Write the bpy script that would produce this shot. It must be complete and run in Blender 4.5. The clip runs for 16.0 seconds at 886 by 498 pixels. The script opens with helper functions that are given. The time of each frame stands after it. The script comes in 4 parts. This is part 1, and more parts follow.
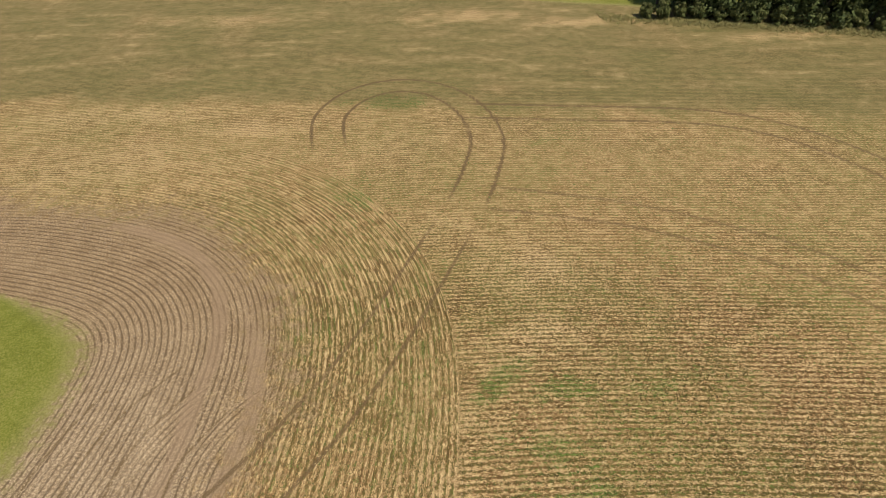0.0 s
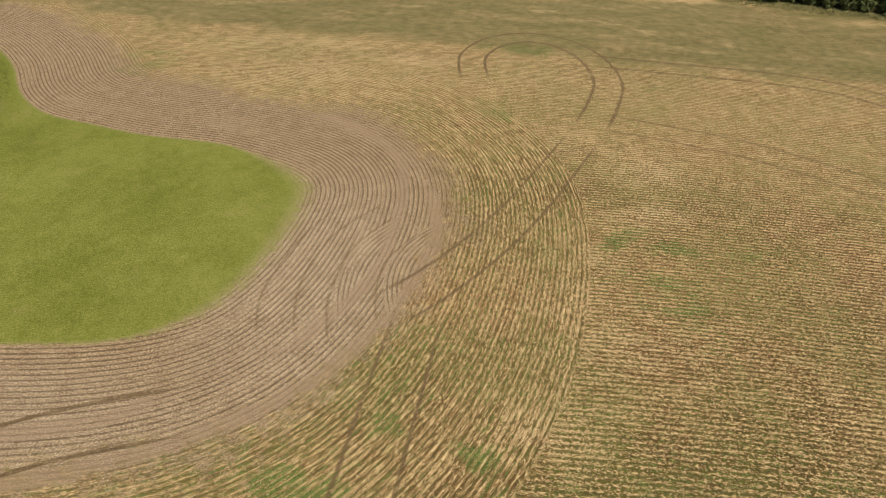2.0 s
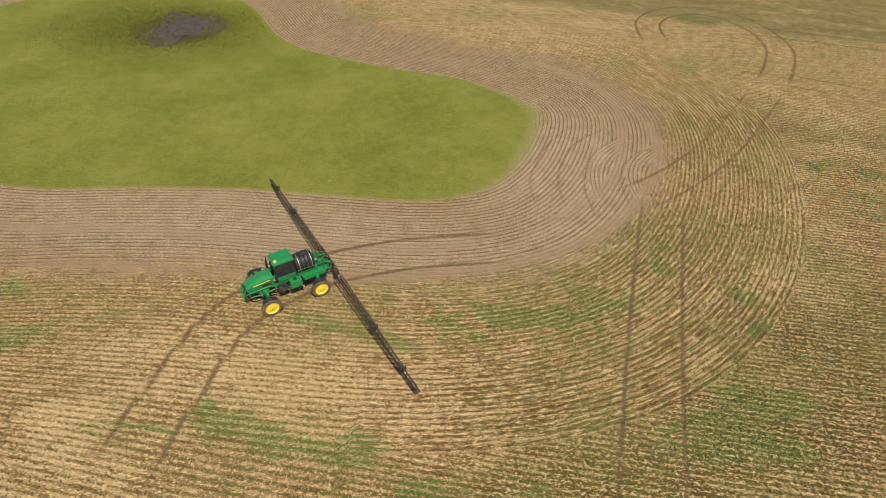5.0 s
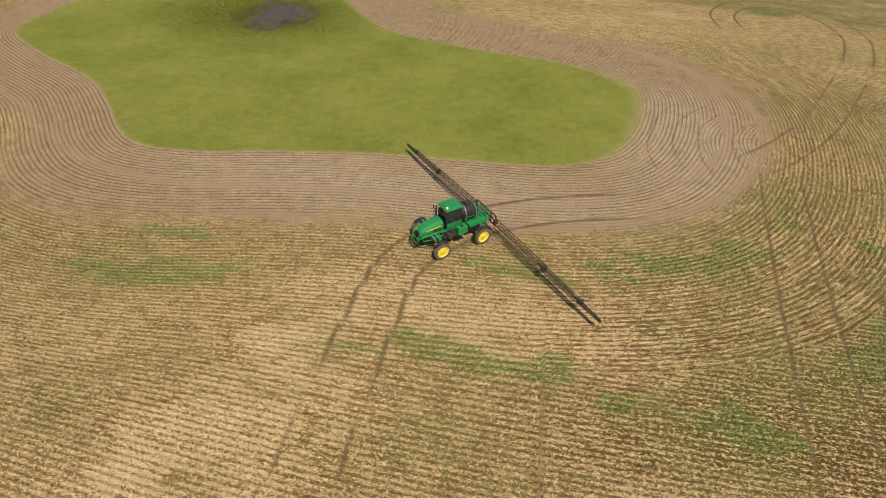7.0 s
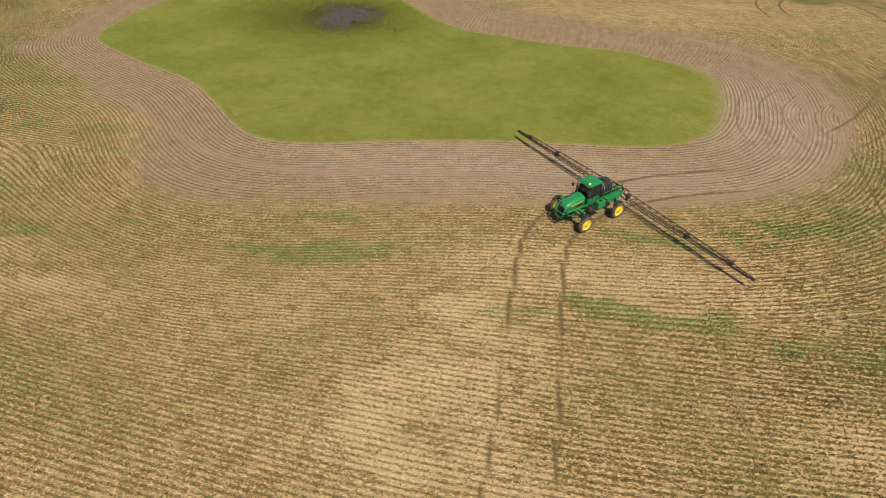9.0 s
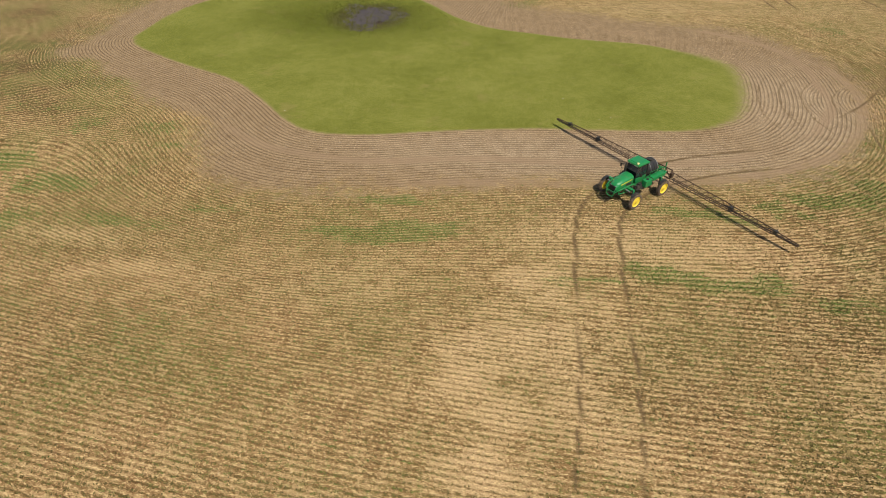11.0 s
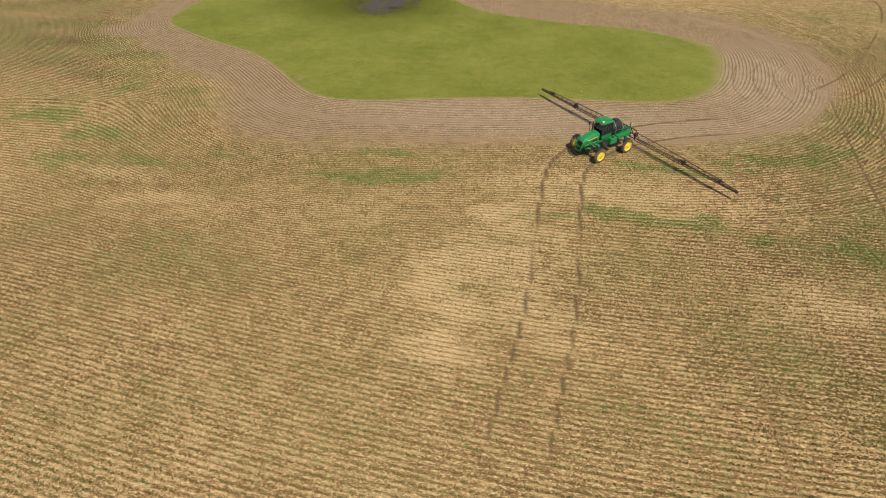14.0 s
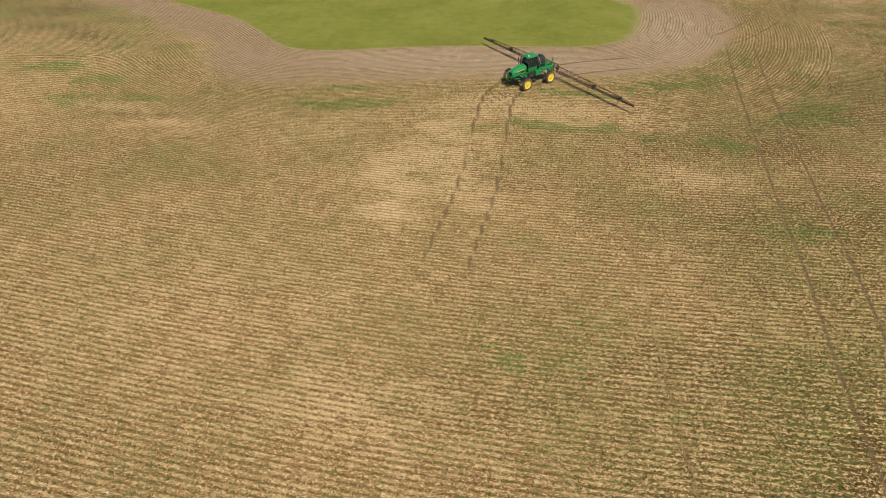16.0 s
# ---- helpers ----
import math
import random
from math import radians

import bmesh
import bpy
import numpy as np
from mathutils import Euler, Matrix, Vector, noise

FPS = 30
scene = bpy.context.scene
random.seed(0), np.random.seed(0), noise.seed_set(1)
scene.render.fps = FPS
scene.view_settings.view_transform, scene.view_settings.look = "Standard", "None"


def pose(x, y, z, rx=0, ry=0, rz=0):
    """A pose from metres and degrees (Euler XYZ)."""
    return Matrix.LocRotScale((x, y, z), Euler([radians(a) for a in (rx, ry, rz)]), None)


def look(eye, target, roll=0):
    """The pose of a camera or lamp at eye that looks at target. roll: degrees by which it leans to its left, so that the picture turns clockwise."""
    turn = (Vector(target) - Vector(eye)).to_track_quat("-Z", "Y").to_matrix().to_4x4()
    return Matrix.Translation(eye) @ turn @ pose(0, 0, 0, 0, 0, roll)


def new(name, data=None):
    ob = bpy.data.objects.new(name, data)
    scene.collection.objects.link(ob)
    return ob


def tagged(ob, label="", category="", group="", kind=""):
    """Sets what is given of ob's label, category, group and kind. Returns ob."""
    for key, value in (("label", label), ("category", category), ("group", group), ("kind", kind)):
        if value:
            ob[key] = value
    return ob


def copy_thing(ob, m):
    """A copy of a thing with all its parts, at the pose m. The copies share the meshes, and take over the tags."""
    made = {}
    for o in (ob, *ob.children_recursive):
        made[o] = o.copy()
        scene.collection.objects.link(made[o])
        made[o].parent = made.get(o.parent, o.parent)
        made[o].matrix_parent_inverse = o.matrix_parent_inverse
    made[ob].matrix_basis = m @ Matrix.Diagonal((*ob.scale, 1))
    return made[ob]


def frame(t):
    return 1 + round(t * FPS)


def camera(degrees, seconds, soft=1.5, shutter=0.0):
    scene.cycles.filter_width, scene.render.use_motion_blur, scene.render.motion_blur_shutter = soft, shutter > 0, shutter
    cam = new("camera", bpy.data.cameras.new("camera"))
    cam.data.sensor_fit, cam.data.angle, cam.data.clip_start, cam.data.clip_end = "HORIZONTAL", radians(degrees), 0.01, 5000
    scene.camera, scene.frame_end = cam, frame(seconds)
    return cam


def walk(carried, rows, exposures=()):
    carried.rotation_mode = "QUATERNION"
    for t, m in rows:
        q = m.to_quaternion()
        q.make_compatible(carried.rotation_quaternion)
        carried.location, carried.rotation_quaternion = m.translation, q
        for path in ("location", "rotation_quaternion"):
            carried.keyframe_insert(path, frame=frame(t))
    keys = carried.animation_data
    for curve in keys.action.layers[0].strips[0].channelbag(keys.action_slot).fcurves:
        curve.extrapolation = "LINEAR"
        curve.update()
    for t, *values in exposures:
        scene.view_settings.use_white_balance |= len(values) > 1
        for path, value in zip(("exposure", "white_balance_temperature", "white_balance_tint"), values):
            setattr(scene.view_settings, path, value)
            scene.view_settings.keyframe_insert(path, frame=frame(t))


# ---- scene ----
cam = camera(77.1, 16.0, soft=0.45)
PATH = [
    (0, (50.533, 42.161, 30.745), (54.609, 72.263, 4.721), -0.33),
    (0.5, (49.022, 37.677, 30.767), (52.929, 67.736, 4.667), 0.19),
    (1, (46.902, 33.529, 30.908), (50.134, 63.591, 4.720), 0.85),
    (1.5, (44.402, 29.917, 30.842), (46.230, 60.068, 4.621), 1.37),
    (2, (41.847, 26.713, 30.843), (41.844, 56.840, 4.531), 1.27),
    (2.5, (39.012, 23.568, 30.763), (38.220, 53.640, 4.399), 1.33),
    (3, (36.020, 20.760, 30.494), (35.026, 50.824, 4.128), 1.43),
    (3.5, (33.207, 17.991, 30.502), (31.638, 48.038, 4.144), 1.21),
    (4, (30.487, 15.446, 30.521), (28.019, 45.420, 4.148), 0.97),
    (4.2, (29.431, 14.450, 30.496), (26.575, 44.383, 4.117), 0.90),
    (6.3, (18.690, 6.534, 28.499), (14.544, 36.735, 2.600), 1.48),
    (6.5, (17.587, 5.839, 28.414), (13.398, 36.055, 2.540), 1.47),
    (7, (14.701, 4.109, 28.279), (10.431, 34.381, 2.485), 1.31),
    (7.5, (11.570, 2.539, 28.197), (7.271, 32.875, 2.482), 1.01),
    (8, (8.373, 1.093, 28.159), (4.253, 31.511, 2.511), 0.83),
    (8.5, (5.414, -0.145, 28.178), (1.425, 30.304, 2.547), 0.38),
    (9, (2.868, -1.277, 28.287), (-0.805, 29.253, 2.705), 0.13),
    (9.5, (0.732, -2.343, 28.378), (-2.627, 28.271, 2.854), -0.17),
    (9.7, (0.021, -2.770, 28.380), (-3.439, 27.868, 2.897), -0.16),
    (11.8, (-3.044, -7.442, 28.782), (-5.938, 23.351, 3.417), -0.87),
    (12, (-2.885, -7.978, 28.778), (-6.078, 22.816, 3.450), -0.89),
    (12.5, (-2.222, -9.261, 28.786), (-6.167, 21.481, 3.501), -0.92),
    (13, (-1.028, -10.604, 28.696), (-5.420, 20.151, 3.500), -1.05),
    (13.5, (0.400, -12.071, 28.587), (-4.344, 18.635, 3.394), -1.01),
    (14, (2.012, -14.014, 28.568), (-2.738, 16.630, 3.301), -0.95),
    (14.5, (3.518, -16.631, 28.405), (-0.898, 14.006, 3.071), -1.01),
    (15, (4.730, -19.889, 28.344), (0.700, 10.735, 2.928), -1.06),
    (15.5, (5.863, -23.847, 28.289), (2.166, 6.774, 2.819), -1.07),
    (16, (6.813, -28.333, 28.216), (3.403, 2.271, 2.686), -1.04),
]
walk(cam, [(t, look(eye, target, roll)) for t, eye, target, roll in PATH])

# ---- world, sun ----
SUN_WAY = Vector((0.33, -0.57, 1.0)).normalized()
world = bpy.data.worlds.new("sky")
scene.world = world
world.use_nodes = True
wn = world.node_tree
wn.nodes.clear()
sky = wn.nodes.new("ShaderNodeTexSky")
sky.sky_type = "NISHITA"
sky.sun_disc = False
sky.sun_elevation = math.asin(SUN_WAY.z)
sky.sun_rotation = math.atan2(SUN_WAY.x, SUN_WAY.y)
background = wn.nodes.new("ShaderNodeBackground")
background.inputs["Strength"].default_value = 0.09
world_out = wn.nodes.new("ShaderNodeOutputWorld")
wn.links.new(sky.outputs[0], background.inputs[0])
wn.links.new(background.outputs[0], world_out.inputs[0])
sun = new("sun", bpy.data.lights.new("sun", "SUN"))
sun.data.energy, sun.data.angle, sun.data.color = 4.8, radians(0.53), (1.0, 0.945, 0.81)
sun.matrix_world = look(SUN_WAY * 200, (0, 0, 0))
scene.view_settings.exposure = 0.12


# ---- material helpers ----
class Graph:
    """A small builder of node materials."""

    def __init__(self, name):
        self.mat = bpy.data.materials.new(name)
        self.mat.use_nodes = True
        self.t = self.mat.node_tree
        self.t.nodes.clear()
        self.out = self.t.nodes.new("ShaderNodeOutputMaterial")

    def put(self, socket, v):
        if isinstance(v, bpy.types.NodeSocket):
            self.t.links.new(v, socket)
        elif v is not None:
            if socket.type == "RGBA" and len(v) == 3:
                v = (*v, 1.0)
            socket.default_value = v

    def attr(self, name):
        n = self.t.nodes.new("ShaderNodeAttribute")
        n.attribute_name = name
        return n.outputs["Fac"]

    def position(self):
        return self.t.nodes.new("ShaderNodeNewGeometry").outputs["Position"]

    def island(self):
        return self.t.nodes.new("ShaderNodeNewGeometry").outputs["Random Per Island"]

    def objspace(self):
        return self.t.nodes.new("ShaderNodeTexCoord").outputs["Object"]

    def join(self, x, y, z=0.0):
        n = self.t.nodes.new("ShaderNodeCombineXYZ")
        for s, v in zip(n.inputs, (x, y, z)):
            self.put(s, v)
        return n.outputs[0]

    def noise(self, vec, scale, detail=3.0, rough=0.55, warp=0.0):
        n = self.t.nodes.new("ShaderNodeTexNoise")
        for k, v in (("Vector", vec), ("Scale", scale), ("Detail", detail), ("Roughness", rough), ("Distortion", warp)):
            self.put(n.inputs[k], v)
        return n.outputs["Fac"]

    def cells(self, vec, scale):
        n = self.t.nodes.new("ShaderNodeTexVoronoi")
        self.put(n.inputs["Vector"], vec)
        self.put(n.inputs["Scale"], scale)
        return n.outputs["Distance"], n.outputs["Color"]

    def math(self, op, a, b=0.0, c=0.0):
        n = self.t.nodes.new("ShaderNodeMath")
        n.operation = op
        for s, v in zip(n.inputs, (a, b, c)):
            self.put(s, v)
        return n.outputs[0]

    def step(self, v, lo, hi, a=0.0, b=1.0):
        n = self.t.nodes.new("ShaderNodeMapRange")
        n.interpolation_type = "SMOOTHSTEP"
        for s, x in zip(n.inputs, (v, lo, hi, a, b)):
            self.put(s, x)
        return n.outputs[0]

    def mix(self, f, a, b, mode="MIX"):
        n = self.t.nodes.new("ShaderNodeMix")
        n.data_type, n.blend_type = "RGBA", mode
        self.put(n.inputs[0], f)
        self.put(n.inputs[6], a)
        self.put(n.inputs[7], b)
        return n.outputs[2]

    def blend(self, f, a, b):
        n = self.t.nodes.new("ShaderNodeMix")
        n.data_type = "FLOAT"
        self.put(n.inputs[0], f)
        self.put(n.inputs[2], a)
        self.put(n.inputs[3], b)
        return n.outputs[0]

    def ramp(self, f, stops):
        n = self.t.nodes.new("ShaderNodeValToRGB")
        e = n.color_ramp.elements
        while len(e) < len(stops):
            e.new(0.5)
        for el, (p, col) in zip(e, stops):
            el.position, el.color = p, (*col, 1.0)
        self.put(n.inputs[0], f)
        return n.outputs[0]

    def bump(self, h, strength, distance):
        n = self.t.nodes.new("ShaderNodeBump")
        self.put(n.inputs["Height"], h)
        n.inputs["Strength"].default_value = strength
        n.inputs["Distance"].default_value = distance
        return n.outputs[0]

    def surface(self, colour, rough=0.9, metal=0.0, normal=None, specular=0.3, transmission=0.0, coat=0.0):
        n = self.t.nodes.new("ShaderNodeBsdfPrincipled")
        for k, v in (("Base Color", colour), ("Roughness", rough), ("Metallic", metal), ("Normal", normal),
                     ("Specular IOR Level", specular), ("Transmission Weight", transmission), ("Coat Weight", coat)):
            self.put(n.inputs[k], v)
        self.t.links.new(n.outputs[0], self.out.inputs[0])
        return self.mat


ROW = 0.41  # row spacing of the crop
FURROW = 0.44  # spacing of the furrows in the tilled band


def ground_material():
    g = Graph("field_ground")
    p = g.position()
    ring, turned_ = g.attr("ring"), g.attr("turned")
    straight, curved, turnrow = g.attr("across"), g.attr("curved"), g.attr("turnrow")
    along = g.blend(ring, g.attr("along"), g.attr("runrow"))
    across = g.blend(ring, straight, curved)
    rowvec = g.join(along, across)
    till, grass, weed, straw = g.attr("till"), g.attr("grass"), g.attr("weed"), g.attr("straw")
    track, path, marsh, mud, meadow, red, dense = (g.attr(k) for k in ("track", "path", "marsh", "mud", "meadow", "red", "dense"))
    big = g.noise(p, 0.11, 4.0, 0.6)
    mid = g.noise(p, 0.7, 4.0, 0.6)
    small = g.noise(p, 3.4, 3.0, 0.6)
    crumbs = g.step(g.noise(p, 8.0, 4.0, 0.7), 0.40, 0.62)
    fine = g.step(g.noise(p, 11.0, 3.0, 0.65), 0.34, 0.66)
    streak = g.noise(g.join(g.math("MULTIPLY", along, 1.3), g.math("MULTIPLY", across, 4.2)), 1.0, 3.0, 0.6)
    # row wave: 1 on the planted line, 0 between lines
    wob = g.math("MULTIPLY", g.math("SUBTRACT", g.noise(rowvec, 0.8, 3.0, 0.6), 0.5), 1.2)
    waves = [g.math("MULTIPLY_ADD", g.math("COSINE", g.math("ADD", g.math("MULTIPLY", v, 2 * math.pi / ROW), wob)), 0.5, 0.5) for v in (straight, curved, turnrow)]
    wave = g.blend(turned_, g.blend(ring, waves[0], waves[1]), waves[2])
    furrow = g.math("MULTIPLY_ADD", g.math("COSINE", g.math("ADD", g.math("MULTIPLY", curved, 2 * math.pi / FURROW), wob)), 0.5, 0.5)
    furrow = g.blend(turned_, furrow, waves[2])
    gaps = g.noise(g.join(g.math("MULTIPLY", along, 6.5), g.math("MULTIPLY", across, 2.4)), 1.0, 3.0, 0.7)
    breaks = g.noise(p, 0.45, 3.0, 0.6)
    line = g.math("ADD", wave, g.math("MULTIPLY", g.math("SUBTRACT", gaps, 0.5), 2.1))
    line = g.step(g.math("ADD", line, g.math("MULTIPLY", g.math("SUBTRACT", breaks, 0.5), 1.6)), 0.60, 0.98)
    # crop field: tan soil under scattered straw
    soil = g.ramp(g.math("ADD", g.math("MULTIPLY", mid, 0.55), g.math("MULTIPLY", fine, 0.45)),
                  [(0.25, (0.150, 0.086, 0.032)), (0.5, (0.250, 0.157, 0.064)), (0.75, (0.36, 0.240, 0.112))])
    soil = g.mix(g.math("MULTIPLY", red, 0.6), soil, g.mix(fine, (0.24, 0.130, 0.056), (0.37, 0.216, 0.100)))
    grain = g.noise(g.join(g.math("MULTIPLY", along, 4.6), g.math("MULTIPLY", across, 9.0)), 1.0, 3.0, 0.75)
    drift = g.noise(g.join(g.math("MULTIPLY", along, 0.55), g.math("MULTIPLY_ADD", across, 1.9, 17.0)), 1.0, 4.0, 0.7)
    chaff = g.math("ADD", g.math("MULTIPLY", streak, 0.3), g.math("MULTIPLY", grain, 0.7))
    chaff = g.step(g.math("ADD", chaff, g.math("MULTIPLY_ADD", straw, 0.20, g.math("ADD", g.math("MULTIPLY", g.math("SUBTRACT", mid, 0.5), 0.5), g.math("MULTIPLY", g.math("SUBTRACT", drift, 0.5), 0.9)))), 0.50, 0.57)
    pale = g.mix(straw, g.mix(fine, (0.38, 0.248, 0.110), (0.52, 0.356, 0.168)), g.mix(fine, (0.44, 0.296, 0.145), (0.74, 0.525, 0.290)))
    pale = g.mix(g.math("MULTIPLY", red, 0.55), pale, (0.50, 0.322, 0.160))
    chaff = g.math("MULTIPLY", chaff, g.step(wave, 0.95, 0.45, g.math("MULTIPLY_ADD", dense, 0.3, 0.5), 1.0))
    crop = g.mix(g.math("MULTIPLY", chaff, 0.85), soil, pale)
    tone = g.step(g.math("ADD", g.math("MULTIPLY", big, 0.7), g.math("MULTIPLY", mid, 0.3)), 0.40, 0.62)
    plant = g.mix(tone, (0.078, 0.045, 0.013), (0.060, 0.051, 0.012))
    lined = g.math("MULTIPLY", line, g.math("SUBTRACT", g.math("MULTIPLY_ADD", dense, -0.06, 0.22), g.math("MULTIPLY", straw, 0.32)))
    crop = g.mix(lined, crop, plant)
    speck = g.step(g.noise(p, 12.0, 3.0, 0.75), 0.53, 0.62)
    mottle = g.noise(g.join(g.math("MULTIPLY_ADD", along, 3.7, 31.0), g.math("MULTIPLY", across, 7.0)), 1.0, 4.0, 0.75)
    tuft = g.step(g.math("ADD", g.math("ADD", mottle, g.math("MULTIPLY", g.math("SUBTRACT", 0.5, drift), 0.22)), g.math("MULTIPLY_ADD", g.math("SUBTRACT", wave, 0.5), g.math("MULTIPLY_ADD", dense, -0.08, 0.20), g.math("MULTIPLY", g.math("SUBTRACT", dense, 0.55), 0.12))), 0.53, 0.585)
    crop = g.mix(g.math("MULTIPLY", g.math("MAXIMUM", g.math("MULTIPLY", speck, 0.75), tuft), g.math("MULTIPLY_ADD", dense, 0.34, 0.58)), crop, g.mix(tone, plant, (0.092, 0.088, 0.018)))
    crop = g.mix(g.step(g.math("MULTIPLY_ADD", g.math("SUBTRACT", wave, 0.4), 0.06, mottle), 0.47, 0.40, 0.0, 0.74), crop, (0.70, 0.50, 0.245))
    crop = g.mix(g.math("MULTIPLY", g.math("SUBTRACT", 1.0, straw), g.math("MULTIPLY", tone, 0.24)), crop, (0.150, 0.108, 0.034))
    green = g.step(g.math("ADD", weed, g.math("MULTIPLY", g.math("SUBTRACT", g.noise(g.join(g.math("MULTIPLY", along, 1.1), g.math("MULTIPLY", across, 2.3)), 1.0, 5.0, 0.78), 0.5), 2.1)), 0.36, 0.60)
    fleck = g.step(g.math("ADD", g.noise(g.join(g.math("MULTIPLY", along, 1.9), g.math("MULTIPLY_ADD", across, 3.2, 9.0)), 1.0, 4.0, 0.75), g.math("MULTIPLY", g.math("SUBTRACT", big, 0.5), 0.25)), 0.53, 0.60, 0.0, 0.75)
    green = g.math("MAXIMUM", green, g.math("MULTIPLY", fleck, g.math("SUBTRACT", 1.0, straw)))
    green = g.math("MULTIPLY", green, g.step(grain, 0.60, 0.46, 0.10, 1.0))
    green = g.math("MULTIPLY", green, g.step(wave, 0.15, 0.7, 0.55, 1.0))
    crop = g.mix(g.math("MULTIPLY", green, 0.92), crop, g.mix(fine, (0.062, 0.098, 0.018), (0.142, 0.212, 0.046)))
    even = g.ramp(g.math("ADD", g.math("MULTIPLY", mid, 0.4), g.math("MULTIPLY", drift, 0.6)), [(0.36, (0.165, 0.128, 0.045)), (0.5, (0.250, 0.180, 0.074)), (0.64, (0.37, 0.265, 0.125))])
    crop = g.mix(g.math("MULTIPLY", g.attr("calm"), 0.30), crop, even)
    # bare tilled band
    bare = g.ramp(g.math("ADD", g.math("MULTIPLY", mid, 0.5), g.math("MULTIPLY", crumbs, 0.5)),
                  [(0.2, (0.168, 0.108, 0.056)), (0.5, (0.282, 0.190, 0.104)), (0.8, (0.45, 0.322, 0.188))])
    # shade of the furrows, painted as broken dark lines in the soil colour
    groove_shade = g.step(g.math("ADD", furrow, g.math("MULTIPLY", g.math("SUBTRACT", gaps, 0.5), 1.5)), 0.66, 0.98)
    groove_shade = g.math("MULTIPLY", groove_shade, g.step(g.noise(g.join(g.math("MULTIPLY", along, 0.10), g.math("MULTIPLY", across, 0.5)), 1.0, 4.0, 0.65), 0.34, 0.54, 0.40, 1.0))
    bare = g.mix(g.math("MULTIPLY", groove_shade, 0.74), bare, (0.112, 0.070, 0.036))
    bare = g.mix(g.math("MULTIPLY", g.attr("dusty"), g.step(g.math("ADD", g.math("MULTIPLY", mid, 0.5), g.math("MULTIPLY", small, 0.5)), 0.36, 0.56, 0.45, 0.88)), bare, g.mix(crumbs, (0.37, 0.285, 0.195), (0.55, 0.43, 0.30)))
    # the painted furrow shade again, over the dusty soil
    bare = g.mix(g.math("MULTIPLY", groove_shade, 0.55), bare, (0.112, 0.070, 0.036))
    worn = g.step(g.math("ADD", path, g.math("ADD", g.math("MULTIPLY", g.math("SUBTRACT", small, 0.5), 0.9), g.math("MULTIPLY", g.math("SUBTRACT", g.noise(p, 0.5, 4.0, 0.7), 0.5), 1.5))), 0.3, 0.95)
    bare = g.mix(g.math("MULTIPLY", worn, 0.60), bare, (0.285, 0.190, 0.115))
    crop = g.mix(g.math("MULTIPLY", worn, 0.60), crop, (0.27, 0.180, 0.100))
    tb = g.step(g.math("ADD", till, g.math("MULTIPLY", g.math("SUBTRACT", g.noise(p, 0.9, 5.0, 0.7), 0.5), 1.5)), 0.2, 0.8)
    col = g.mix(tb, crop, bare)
    # rough meadow beyond the field
    mead = g.ramp(g.math("ADD", g.math("MULTIPLY", g.noise(g.join(g.math("MULTIPLY", along, 0.09), g.math("MULTIPLY", across, 0.34)), 1.0, 5.0, 0.6), 0.7), g.math("MULTIPLY", mid, 0.3)),
                  [(0.36, (0.080, 0.080, 0.024)), (0.48, (0.118, 0.104, 0.037)), (0.57, (0.175, 0.135, 0.056)), (0.68, (0.36, 0.27, 0.125))])
    mead = g.mix(g.math("MULTIPLY", speck, 0.35), mead, (0.045, 0.045, 0.012))
    mead = g.mix(g.step(grain, 0.56, 0.70, 0.0, 0.35), mead, (0.36, 0.30, 0.15))
    col = g.mix(g.math("MULTIPLY", g.step(g.math("ADD", meadow, g.math("MULTIPLY", g.math("SUBTRACT", big, 0.5), 1.6)), 0.25, 0.95), 0.62), col, mead)
    # wheel tracks: dark, pressed soil, with tread
    tk = g.step(g.math("ADD", track, g.math("MULTIPLY", g.math("SUBTRACT", fine, 0.5), 0.45)), 0.22, 0.55)
    tk = g.math("MULTIPLY", tk, g.step(g.noise(p, 0.33, 2.0), 0.30, 0.52, 0.62, 0.90))
    col = g.mix(tk, col, g.mix(fine, (0.085, 0.052, 0.022), (0.165, 0.108, 0.052)))
    # grass of the hollow
    lawn = g.ramp(g.math("ADD", g.math("MULTIPLY", big, 0.4), g.math("ADD", g.math("MULTIPLY", mid, 0.25), g.math("MULTIPLY", g.math("ADD", fine, crumbs), 0.175))),
                  [(0.33, (0.108, 0.116, 0.016)), (0.5, (0.164, 0.168, 0.027)), (0.68, (0.232, 0.222, 0.056))])
    lawn = g.mix(g.step(g.noise(p, 0.16, 5.0, 0.7), 0.56, 0.72, 0.0, 0.45), lawn, g.mix(fine, (0.19, 0.150, 0.045), (0.30, 0.235, 0.090)))
    sedge = g.mix(fine, (0.050, 0.068, 0.007), (0.15, 0.170, 0.016))
    lawn = g.mix(g.step(g.math("ADD", marsh, g.math("MULTIPLY", g.math("SUBTRACT", crumbs, 0.5), 0.5)), 0.25, 0.95), lawn, sedge)
    lawn = g.mix(g.step(g.math("ADD", mud, g.math("MULTIPLY", g.math("SUBTRACT", small, 0.5), 0.8)), 0.35, 0.8), lawn, (0.070, 0.050, 0.036))
    gb = g.step(g.math("ADD", grass, g.math("MULTIPLY", g.math("SUBTRACT", g.noise(p, 1.5, 5.0, 0.75), 0.5), 1.3)), 0.28, 0.72)
    lawn = g.mix(g.step(grass, 0.98, 0.45, 0.0, 0.6), lawn, g.mix(fine, (0.23, 0.185, 0.070), (0.34, 0.275, 0.130)))
    col = g.mix(gb, col, lawn)
